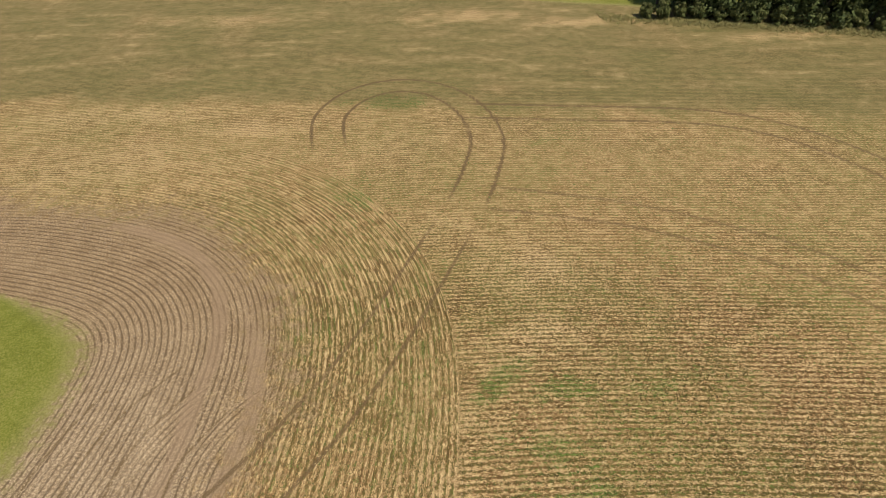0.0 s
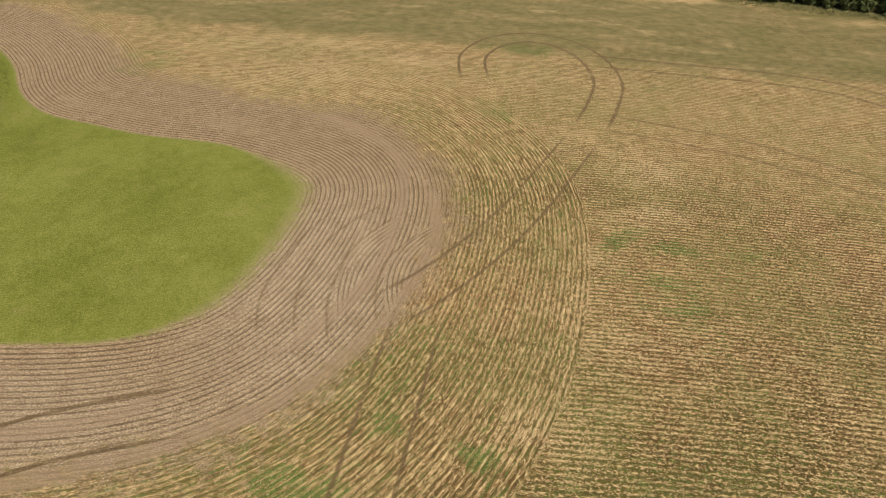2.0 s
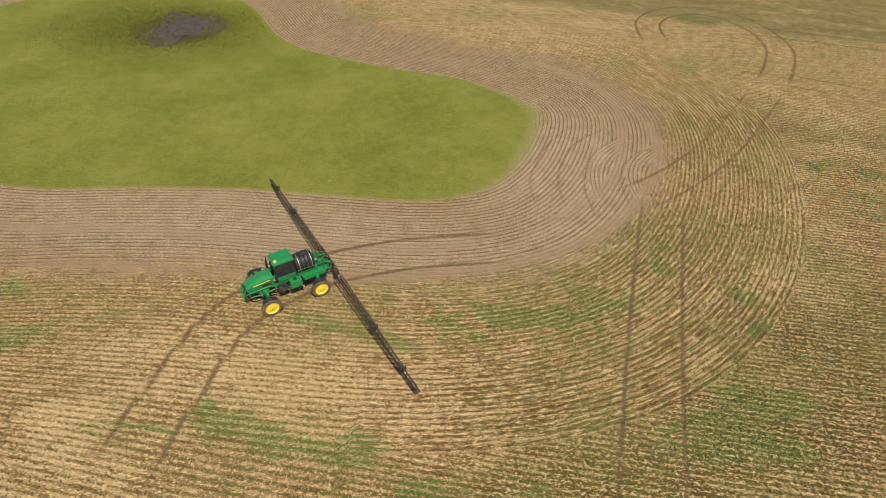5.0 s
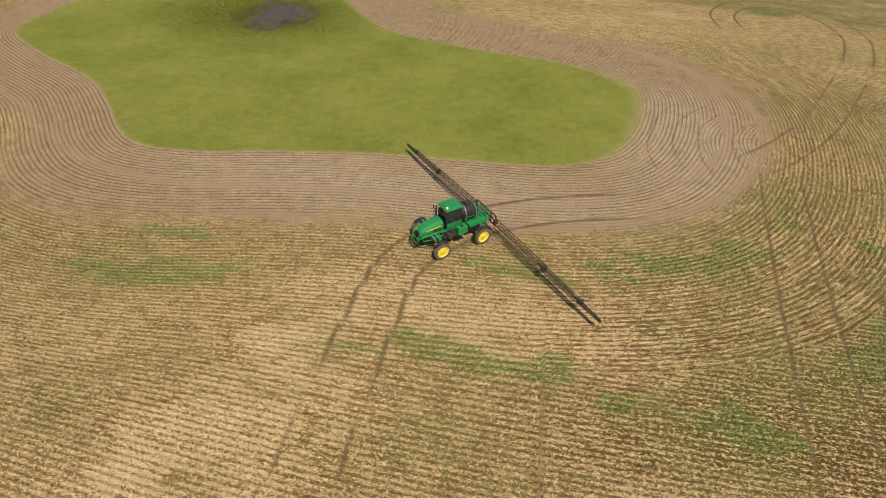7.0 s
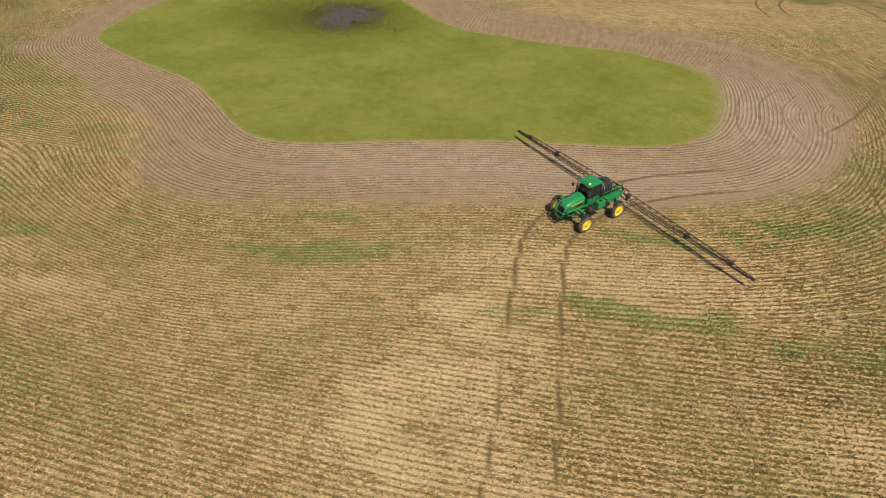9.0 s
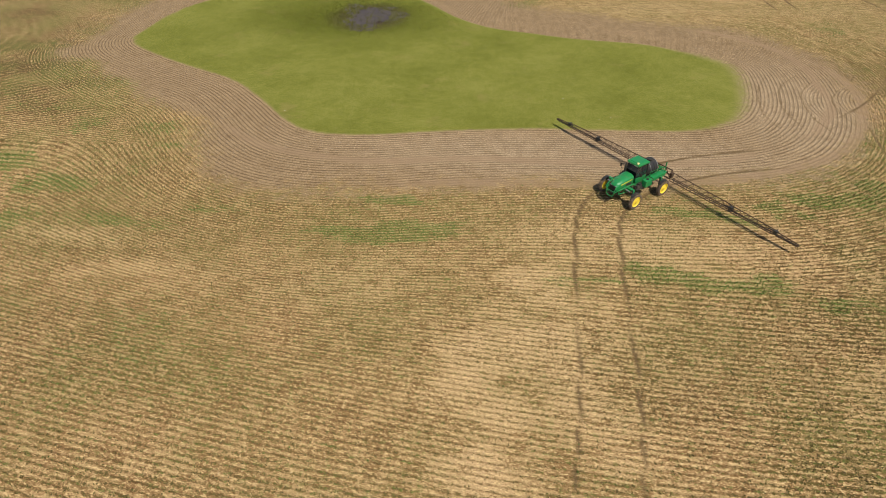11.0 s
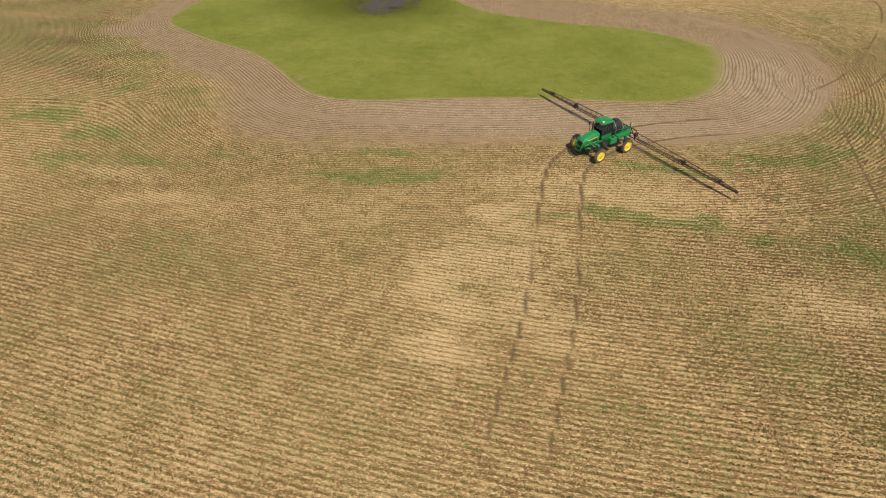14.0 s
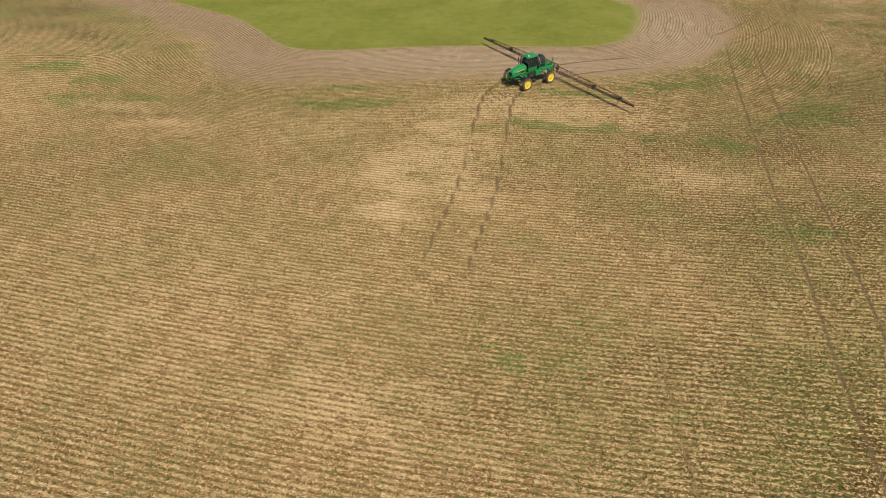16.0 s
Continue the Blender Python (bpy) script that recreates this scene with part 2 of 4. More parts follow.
    h = g.math("ADD", g.math("MULTIPLY", fine, 0.6), g.math("ADD", g.math("MULTIPLY", small, 0.6), g.math("MULTIPLY", g.math("MULTIPLY", mottle, 1.2), g.math("SUBTRACT", 1.0, gb))))
    h = g.math("ADD", h, g.math("MULTIPLY", wave, g.math("SUBTRACT", 0.25, g.math("MULTIPLY", gb, 0.25))))
    normal = g.bump(h, 0.75, 0.06)
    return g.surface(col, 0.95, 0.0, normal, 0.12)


def paint(name, colour, rough=0.4, metal=0.0, dirt=(0.20, 0.15, 0.09), dirty=0.25, coat=0.0, specular=0.4):
    """Painted or moulded surface with dust and small unevenness."""
    g = Graph(name)
    p = g.objspace()
    n = g.noise(p, 2.3, 4.0, 0.65)
    f = g.noise(p, 23.0, 3.0, 0.6)
    base = g.mix(g.math("MULTIPLY", f, 0.22), colour, tuple(c * 0.6 for c in colour))
    dust = g.step(g.math("ADD", n, g.math("MULTIPLY", g.math("SUBTRACT", f, 0.5), 0.4)), 0.48, 0.72)
    col = g.mix(g.math("MULTIPLY", dust, dirty), base, dirt)
    r = g.math("ADD", rough, g.math("MULTIPLY", dust, 0.25))
    return g.surface(col, r, metal, g.bump(f, 0.15, 0.01), specular, 0.0, coat)


def leaf_material(name, dark, light, straw=None):
    g = Graph(name)
    r = g.island()
    stops = [(0.0, dark), (0.75, light)] + ([(1.0, straw)] if straw else [])
    col = g.ramp(r, stops)
    col = g.mix(g.math("MULTIPLY", g.noise(g.position(), 3.0, 2.0), 0.5), col, tuple(c * 0.55 for c in dark))
    return g.surface(col, 0.75, 0.0, None, 0.2)


def water_material():
    g = Graph("shallow_water")
    p = g.position()
    n = g.noise(p, 0.9, 4.0, 0.65)
    col = g.mix(g.step(n, 0.4, 0.65), (0.050, 0.040, 0.042), (0.085, 0.066, 0.058))
    return g.surface(col, 0.6, 0.0, g.bump(g.noise(p, 3.0, 3.0), 0.2, 0.02), 0.25)


M_GROUND = ground_material()
M_WATER = water_material()
M_GREEN = paint("green_paint", (0.014, 0.20, 0.055), 0.32, dirty=0.22, coat=0.3)
M_YELLOW = paint("yellow_paint", (0.74, 0.55, 0.045), 0.45, dirty=0.3)
M_TYRE = paint("tyre_rubber", (0.105, 0.074, 0.050), 0.88, dirt=(0.25, 0.175, 0.11), dirty=0.75)
M_BLACK = paint("black_plastic", (0.022, 0.021, 0.020), 0.55, dirty=0.25)
M_TANK = paint("black_tank", (0.020, 0.019, 0.019), 0.5, dirty=0.14)
M_BOOM = paint("boom_steel", (0.080, 0.047, 0.028), 0.65, 0.1, dirt=(0.12, 0.075, 0.04), dirty=0.5)
M_STEEL = paint("bare_steel", (0.42, 0.41, 0.39), 0.4, 0.8, dirty=0.3)
M_GLASS = paint("cab_glass", (0.018, 0.022, 0.024), 0.06, dirty=0.06, specular=0.6)
M_AMBER = paint("beacon_lens", (0.85, 0.70, 0.30), 0.25, dirty=0.05)
M_STONE = paint("pale_stone", (0.50, 0.46, 0.39), 0.8, dirty=0.4)
M_BARK = paint("bark", (0.085, 0.062, 0.042), 0.95, dirty=0.3)


# ---- ground: one sheet with rows, furrows, tracks ----
HOLLOW = [(-57, 74), (-48, 67.5), (-37, 61.5), (-31, 56), (-26, 50.5), (-22, 48), (-16, 47.8), (-8, 49.3), (1, 50.5),
          (9, 50.8), (17.5, 51.2), (22.8, 52.5), (26, 55), (28.6, 60), (30.2, 67), (29.8, 71.5), (26.5, 74.8), (18, 78.2),
          (9, 79.8), (2, 82), (-4, 84.2), (-9.5, 89), (-15.3, 97), (-22.5, 104), (-31, 108.8), (-42, 107), (-52, 99),
          (-57, 91), (-58, 81)]


def spline(points, step, closed=False):
    """Points along a smooth curve through the given ones."""
    p = np.array(points, float)
    n = len(p)
    out = []
    for i in range(n if closed else n - 1):
        a, b, c, d = (p[j % n] if closed else p[min(max(j, 0), n - 1)] for j in (i - 1, i, i + 1, i + 2))
        m = max(2, int(np.linalg.norm(c - b) / step))
        t = np.linspace(0, 1, m, endpoint=False)[:, None]
        out.append(0.5 * (2 * b + (c - a) * t + (2 * a - 5 * b + 4 * c - d) * t**2 + (3 * b - a - 3 * c + d) * t**3))
    if not closed:
        out.append(p[-1:])
    return np.concatenate(out)


def smooth(v, lo, hi):
    t = np.clip((v - lo) / (hi - lo), 0, 1)
    return t * t * (3 - 2 * t)


def lattice(rng, shape, cell_x, cell_y, xs, ys):
    """Smooth random field over the grid axes xs, ys."""
    nx, ny = int((xs[-1] - xs[0]) / cell_x) + 3, int((ys[-1] - ys[0]) / cell_y) + 3
    v = rng.random((ny, nx))
    fx, fy = (xs - xs[0]) / cell_x, (ys - ys[0]) / cell_y
    ix, iy = fx.astype(int), fy.astype(int)
    tx, ty = fx - ix, fy - iy
    tx, ty = tx * tx * (3 - 2 * tx), ty * ty * (3 - 2 * ty)
    a = v[iy][:, ix] * (1 - tx) + v[iy][:, ix + 1] * tx
    b = v[iy + 1][:, ix] * (1 - tx) + v[iy + 1][:, ix + 1] * tx
    return a * (1 - ty[:, None]) + b * ty[:, None]


EDGE = spline(HOLLOW, 0.35, closed=True)


def edge_distance(x, y):
    """Distance to the edge of the grassy hollow, negative inside, and the way along the edge."""
    q = np.stack([x.ravel(), y.ravel()], 1)
    far, where = np.empty(len(q)), np.empty(len(q))
    inside = np.zeros(len(q), bool)
    nxt = np.roll(EDGE, -1, 0)
    run = np.r_[0, np.cumsum(np.linalg.norm(nxt - EDGE, axis=1))][:-1]
    for s in range(0, len(q), 20000):
        b = q[s:s + 20000]
        d2 = (b[:, None, 0] - EDGE[None, :, 0]) ** 2 + (b[:, None, 1] - EDGE[None, :, 1]) ** 2
        k = d2.argmin(1)
        best = np.full(len(b), 1e9)
        for o in (-1, 0):
            a0, a1 = EDGE[(k + o) % len(EDGE)], EDGE[(k + o + 1) % len(EDGE)]
            w = np.clip(((b - a0) * (a1 - a0)).sum(1) / ((a1 - a0) ** 2).sum(1), 0, 1)
            dist = np.linalg.norm(b - a0 - w[:, None] * (a1 - a0), axis=1)
            best = np.minimum(best, dist)
        far[s:s + 20000], where[s:s + 20000] = best, run[k]
        cross = ((EDGE[None, :, 1] > b[:, None, 1]) != (nxt[None, :, 1] > b[:, None, 1]))
        slope = (nxt[:, 0] - EDGE[:, 0]) / np.where(nxt[:, 1] == EDGE[:, 1], 1e-9, nxt[:, 1] - EDGE[:, 1])
        xc = EDGE[None, :, 0] + (b[:, None, 1] - EDGE[None, :, 1]) * slope[None]
        inside[s:s + 20000] = (cross & (b[:, None, 0] < xc)).sum(1) % 2 == 1
    return np.where(inside, -far, far).reshape(x.shape), where.reshape(x.shape)


def axis(pieces, lo_far, hi_far, grow=1.07, most=1.6):
    """Grid lines: even within each piece (from, to, step), then ever wider."""
    mid = [v for a, b, step in pieces for v in np.arange(a, b - step * 0.4, step)]
    lo, fine, hi = mid[0], pieces[0][2], mid[-1]
    up, s = [mid[-1]], pieces[-1][2]
    while up[-1] < hi_far:
        s = min(s * grow, most)
        up.append(up[-1] + s)
    down, s = [lo], fine
    while down[-1] > lo_far:
        s = min(s * grow, most)
        down.append(down[-1] - s)
    tail = [300, 600, 1200, 2500]
    return np.array([-t for t in tail[::-1]] + down[:0:-1] + mid + up[1:] + tail)


GX = axis([(-48, 27, 0.36), (27, 57, 0.13), (57, 72, 0.32), (72, 106, 0.42)], -135, 165)
GY = axis([(-20, 92, 0.145), (92, 116, 0.30)], -60, 205)
XX, YY = np.meshgrid(GX, GY)
rng = np.random.default_rng(7)

# distance field on a coarser lattice, then spread to the sheet
cx, cy = np.arange(-140, 171, 0.8), np.arange(-66, 211, 0.8)
CD, CS = edge_distance(*np.meshgrid(cx, cy))


def spread(field, x, y):
    fx, fy = np.clip((x - cx[0]) / 0.8, 0, len(cx) - 1.001), np.clip((y - cy[0]) / 0.8, 0, len(cy) - 1.001)
    ix, iy = fx.astype(int), fy.astype(int)
    tx, ty = fx - ix, fy - iy
    return ((field[iy, ix] * (1 - tx) + field[iy, ix + 1] * tx) * (1 - ty)
            + (field[iy + 1, ix] * (1 - tx) + field[iy + 1, ix + 1] * tx) * ty)


def headland(x, y):
    """How far the rows follow the hollow's edge before the straight rows begin."""
    return 14.5 + 10.0 * smooth(x, -36, -18) * (1 - smooth(y, 84, 94) * smooth(-x, -34, -10))


ROW_TURN = radians(-4.0)
# fall of the straight rows towards the east: x, slope
FALL = ((-140, 0.19), (-45, 0.18), (-22, 0.155), (-3, 0.095), (12, 0.045), (22, 0.035), (52, 0.05), (62, 0.10), (72, 0.155), (170, 0.15))
FALL_X = np.arange(-3000.0, 3000.0, 0.5)
FALL_Y = np.cumsum(np.interp(FALL_X, *zip(*FALL))) * 0.5
FALL_Y -= np.interp(0.0, FALL_X, FALL_Y)


def row_place(x, y, d, s):
    """Coordinates along and across the rows."""
    across = y + np.interp(x, FALL_X, FALL_Y) + 0.25 * np.sin(x / 13.0 + y / 40.0)
    along = x * math.cos(ROW_TURN) + y * math.sin(ROW_TURN)
    # south of the hollow the rows swing gently from the edge's line to the straight one
    swing = (y < 44) & (x < 18)
    ring = (d < headland(x, y)) | swing
    west = 1 - smooth(x, -8, 18)
    blend = np.where(swing, smooth(d, 20 - 8 * west, 30 + 4 * west), 0)
    curved = (50.5 - d) * (1 - blend) + across * blend
    south = np.maximum((1 - smooth(x, 5, 22)) * smooth(x, -26, -14) * (y < 52), swing * (d > 12))
    return along, across, s, curved, ring, south


# two tight turns of the tractor at the end of the hollow: centre, bow of the rows, reach
TURNS = ((35.9, 60.2, 0.050, 2.1), (39.5, 60.1, 0.062, 2.0))


def turn_rows(x, y):
    """Row coordinate of the tight turns, and where they rule."""
    rows, mask = np.zeros_like(x), np.zeros_like(x)
    for ex, ey, bow, reach in TURNS:
        u, v = (x - ex) * 0.95 - (y - ey) * 0.31, (x - ex) * 0.31 + (y - ey) * 0.95
        e = -u + bow * v**2
        near = (1 - smooth(e, reach - 0.2, reach)) * (1 - smooth(u, 0.1, 0.3))
        rows, mask = np.where(near > mask, e, rows), np.maximum(mask, near)
    return rows, mask


# patches: centre, half sizes, strength
WEEDS = [(-11.8, 35.9, 4.2, 1.1, 1.0), (-10.8, 31.6, 5.4, 1.3, 1.0), (-25.8, 33.7, 4, 1.2, 0.6), (-39.6, 36.8, 5, 3, 0.5),
         (9.4, 28.0, 2.4, 1.1, 0.95), (13, 26.9, 3.4, 1.1, 1.0), (17.3, 27.4, 2.6, 1.5, 0.9), (3.6, 26.2, 2.6, 0.7, 0.6), (23.2, 25.0, 2.6, 1.1, 0.95),
         (29.5, 24.2, 3.6, 1.5, 1.0), (17, 35.0, 4.5, 0.85, 0.95), (23.5, 36.9, 4, 0.9, 0.9), (29.5, 38.8, 4.5, 1.1, 1.0), (34, 40.6, 3.5, 1.2, 0.95),
         (38.7, 46.5, 2.5, 2, 0.6), (45, 42.5, 1.8, 4, 0.6), (43, 34.5, 4, 3.5, 0.7), (57.3, 64.2, 2.6, 1.8, 0.6), (60.5, 62.4, 2.6, 1.4, 0.6), (68.5, 62, 3.5, 1.4, 0.55), (59.4, 55.6, 3.2, 1.4, 0.6), (7, 26.4, 4, 1, 0.5)]
WEEDS2 = [(-44, 36, 7, 2.2, 0.85), (-35, 31, 6, 1.6, 0.7), (-52, 40, 6, 2.5, 0.9), (14, 6, 6, 2.5, 0.45), (31, 10, 5, 2, 0.5), (41, 30.5, 4, 2.6, 0.75), (-49, 48, 4, 3, 0.6), (-46, 30, 6, 2.5, 0.55), (-43, 57, 3, 4, 0.6), (-52, 62, 6, 4, 0.5), (-39, 49, 4, 2, 0.6), (-56, 52, 5, 3, 0.5), (18, -9, 3, 1.2, 0.55), (10, -4.6, 5, 1.0, 0.5),
          (70, 62, 3.5, 1.5, 0.5), (39, 48, 2, 2, 0.5), (48.5, 86, 3, 5, 0.5), (69, 94, 4, 1.2, 0.6),
          (54, 106.5, 6, 3, 0.75), (27, 113, 12, 4, 0.4), (-24, 42, 3, 1.0, 0.6), (60, 58, 3, 2, 0.5), (-36, 44, 4, 1.2, 0.5),
          (1, 99, 7, 5, 0.5), (52, 40, 9, 8, 0.42), (62, 57, 9, 8, 0.36), (-28, 17, 9, 5, 0.34), (27, 6, 13, 11, 0.24)]
STRAW = [(1, 18, 7, 7.5, 0.55), (12, 31, 13, 3.4, 0.6), (-16, 0, 13, 9, 0.3), (-2, 18.7, 4, 3, 0.7), (1.5, 25, 3, 2.2, 0.8), (-2.5, 15.5, 4, 3, 0.75), (2, 13, 5, 3, 0.75), (-14, 24.5, 8, 3, 0.3),
         (-1.4, 9, 3.5, 1.5, 0.9), (-1, -9, 6, 3, 0.6), (26, 17.4, 5, 2, 0.7), (36, 101.6, 7, 2, 0.9), (67, 136, 12, 3, 0.9), (88, 130, 12, 2.5, 0.8), (112, 119, 11, 2.5, 0.7), (30, 141, 16, 4, 0.6), (25, 96, 15, 6, 0.4),
         (20, 106, 14, 3, 0.6), (50, 96, 6, 4, 0.25), (52, 48, 4, 5, 0.3), (61.5, 74, 6, 3.5, 0.6), (61, 67.5, 5, 2.5, 0.55), (54, 56, 3, 7, 0.5), (56, 80, 4, 3, 0.4), (50, 45, 2.4, 3.5, 0.7), (60, 52, 4, 6, 0.15), (-37, 29, 5, 1.2, 0.6), (46, 20, 6, 8, 0.2), (-30, 24, 9, 2, 0.35)]


def patches(x, y, lists, ragged):
    v = np.zeros_like(x)
    inner_x, inner_y = GX[4:-4], GY[4:-4]
    for cell, much in ((6.0, 2.2), (2.2, 1.8), (0.9, 1.1)):
        x = x + much * (np.pad(lattice(rng, None, cell * 1.5, cell, inner_x, inner_y), 4, mode="edge") - 0.5) * 1.6
        y = y + much * (np.pad(lattice(rng, None, cell * 1.5, cell, inner_x, inner_y), 4, mode="edge") - 0.5)
    for px, py, rx, ry, k in lists:
        v = np.maximum(v, k * np.exp(-(((x - px) / rx) ** 2 + ((y - py) / ry) ** 2) ** 1.2))
    return v * ragged


# wheel tracks: middle line of each pass, half gauge 1.8 m
PASS_LOOP = [(45.6, 95), (45.4, 103), (48.6, 108.6), (53.6, 110.8), (58.6, 109), (62, 103.5), (62.8, 96), (60.8, 89.2), (57.8, 82.6)]
PASS_LOOP_END = [(57.8, 82.6), (54, 76), (50, 69.2), (46, 63.4), (41, 57.8), (36, 53.6)]
PASS_NEW = [(27, 46.4), (18.6, 44.2), (12.2, 41.2), (8.9, 38), (7.1, 35), (6.4, 31), (6.0, 25.4), (5.8, 22)]
PASS_NEW_END = [(5.8, 24), (5.6, 18.7), (5.0, 12.9), (4.0, 7.4), (3.4, 3.8), (2.6, 0.2)]
PASS_EAST = [(40.5, 56), (39.4, 50.8), (37.2, 38.8), (35.9, 30.8), (34.6, 22), (33.2, 13), (32, 4), (30.6, -4), (29.6, -12), (28, -24)]
PASS_ARC = [(60, 103), (72, 100.6), (87.9, 97.2), (96.2, 92.4), (101.5, 84), (104, 74)]
PASS_ARC2 = [(58, 85.5), (65.7, 83), (73.4, 79.9), (79.6, 76.1), (84.8, 72), (88, 68), (92, 61)]
# turning marks in the tilled band
SCARS = [[(31.9, 67.3), (29.9, 63.6), (28.6, 59.6), (28.0, 56.0), (28.7, 52.2)], [(36.4, 68.4), (33.3, 65.0), (31.7, 62.0), (30.7, 57.4), (31.2, 52.6)],
         [(37.5, 66.4), (34.8, 63.0), (33.6, 59.5), (33.2, 55.4), (33.9, 51.8)], [(39.8, 64.2), (37.5, 61.1), (36.8, 58.4), (36.8, 55.6), (37.2, 53.4)]]
# worn, bare strips
STRIPS = [[(22, 86), (28, 84.5), (33.5, 81), (37, 76), (38, 70), (37.4, 65.5), (36.8, 60), (34.6, 55.6), (31, 51.2), (27, 48.6)],
          [(38.5, 76), (40.6, 70), (41.2, 64.5), (39.8, 58.5), (36.4, 52.2), (31.5, 47), (21, 42), (7, 39.9), (-5.6, 39.2), (-14, 38.2)],
          [(28, 50.6), (21, 45.3), (9.6, 43.9), (-4.4, 43.7), (-16, 42.5), (-27, 45), (-36, 52)]]

TRACK, PATHM = np.zeros_like(XX), np.zeros_like(XX)


def press(mask, line, width, strength, taper=40):
    """Lays a soft band along a line into a mask over the sheet."""
    for k, (x, y) in enumerate(line):
        r = width * 2.2
        i0, i1 = np.searchsorted(GX, (x - r, x + r))
        j0, j1 = np.searchsorted(GY, (y - r, y + r))
        if i1 > i0 and j1 > j0:
            d = np.hypot(XX[j0:j1, i0:i1] - x, YY[j0:j1, i0:i1] - y)
            ends = min(1.0, (k + 1) / taper, (len(line) - k) / taper)
            v = strength * ends * (1 - smooth(d, width * 0.45, width * 1.3))
            mask[j0:j1, i0:i1] = np.maximum(mask[j0:j1, i0:i1], v)


def offset(line, by):
    t = np.gradient(line, axis=0)
    t /= np.linalg.norm(t, axis=1)[:, None]
    return line + by * np.stack([-t[:, 1], t[:, 0]], 1)


for run, strength, width in ((PASS_LOOP, 0.72, 0.24), (PASS_LOOP_END, 0.55, 0.2), (PASS_NEW, 0.76, 0.2), (PASS_NEW_END, 0.62, 0.18),
                             (PASS_EAST, 0.64, 0.18), (PASS_ARC, 0.58, 0.34), (PASS_ARC2, 0.44, 0.32)):
    mid_line = spline(run, 0.12)
    for by in (-1.8, 1.8):
        press(TRACK, offset(mid_line, by), width, strength)
for run in SCARS:
    press(TRACK, spline(run, 0.12), 0.13, 0.5, 10)
for run in STRIPS:
    press(PATHM, spline(run, 0.2), 0.75, 0.9)

DIST, RUN = spread(CD, XX, YY), spread(CS, XX, YY)
ALONG, ACROSS, RUNROW, CURVED, RING, SOUTH = row_place(XX, YY, DIST, RUN)
SOUTH_MID = (np.abs(XX + 2) < 1.5) & (np.abs(YY - 44) < 1.0)
RUNROW_SHIFT = float((RUNROW - ALONG)[SOUTH_MID].mean())
RUNROW = RUNROW * (1 - SOUTH) + (ALONG + RUNROW_SHIFT) * SOUTH
TURNROW, TURNED = turn_rows(XX, YY)
TURNED *= (DIST > 0.5)
MAINROW = np.where(TURNED > 0.5, TURNROW, np.where(RING, CURVED, ACROSS))
RAGGED = 0.55 + 0.9 * lattice(rng, None, 2.4, 1.6, GX[4:-4], GY[4:-4])
RAGGED = np.pad(RAGGED, 4, mode="edge")
WEED = patches(XX, YY, WEEDS + WEEDS2, RAGGED)
STRAWM = patches(XX, YY, STRAW, RAGGED)
WEST = 1 - smooth(XX, -42, -26)
TILL = (1 - smooth(DIST + 5.0 * (np.pad(lattice(rng, None, 7, 5, GX[4:-4], GY[4:-4]), 4, mode="edge") - 0.5), 6.0 - 2.0 * WEST, 18.0 - 6.0 * WEST)) * (DIST > -3)
EAST_END = smooth(XX, 18, 29)
GRASS = 1 - smooth(DIST, -0.55 - 4.2 * EAST_END, 0.55 + 1.6 * EAST_END)
MARSH = np.exp(-(((XX + 26) / 17.0) ** 2 + ((YY - 88.5) / 13.0) ** 2) ** 0.9)
MUD = np.exp(-(((XX + 24) / 7.6) ** 2 + ((YY - 88.8) / 8.2) ** 2) ** 1.2)
FAR_LINE = YY - (140.5 - 0.33 * (XX - 74.0))
MEADOW = smooth(YY + 0.18 * XX, 109, 119) * (1 - smooth(DIST, 20, 8)) * (1 - 0.75 * np.clip(STRAWM, 0, 1))
DUSTY = np.maximum(0.34 * np.exp(-(((XX - 32) / 8.0) ** 2 + ((YY - 58) / 14.0) ** 2) ** 1.5), 0.35 * np.exp(-(((XX - 5) / 24.0) ** 2 + ((YY - 45) / 4.5) ** 2) ** 1.5))
RED = smooth(lattice(rng, None, 14, 9, GX[4:-4], GY[4:-4]), 0.5, 0.85)
RED = np.clip(np.pad(RED, 4, mode="edge") + 0.8 * (1 - smooth(XX, -14, 8)) * (1 - smooth(YY, 4, 22)) + 0.3, 0, 1)
DENSE = np.pad(lattice(rng, None, 9, 4, GX[4:-4], GY[4:-4]), 4, mode="edge") * 0.7 + np.pad(lattice(rng, None, 22, 12, GX[4:-4], GY[4:-4]), 4, mode="edge") * 0.5
DENSE = np.clip(DENSE - 0.26 + 0.52 * smooth(XX, 8, 34) * (1 - 0.35 * smooth(YY, 42, 56)) - 0.2 * (1 - smooth(XX, -14, 8)) * (1 - smooth(YY, 0, 14)), 0, 1.1) * (1 - 0.15 * (1 - smooth(DIST, 23, 26)) * smooth(XX, 20, 32)) + 0.9 * (1 - smooth(XX, -48, -34)) * smooth(YY, 36, 52)
GRASS = np.maximum(GRASS, smooth(FAR_LINE, 2.0, 5.5) * 0.95)

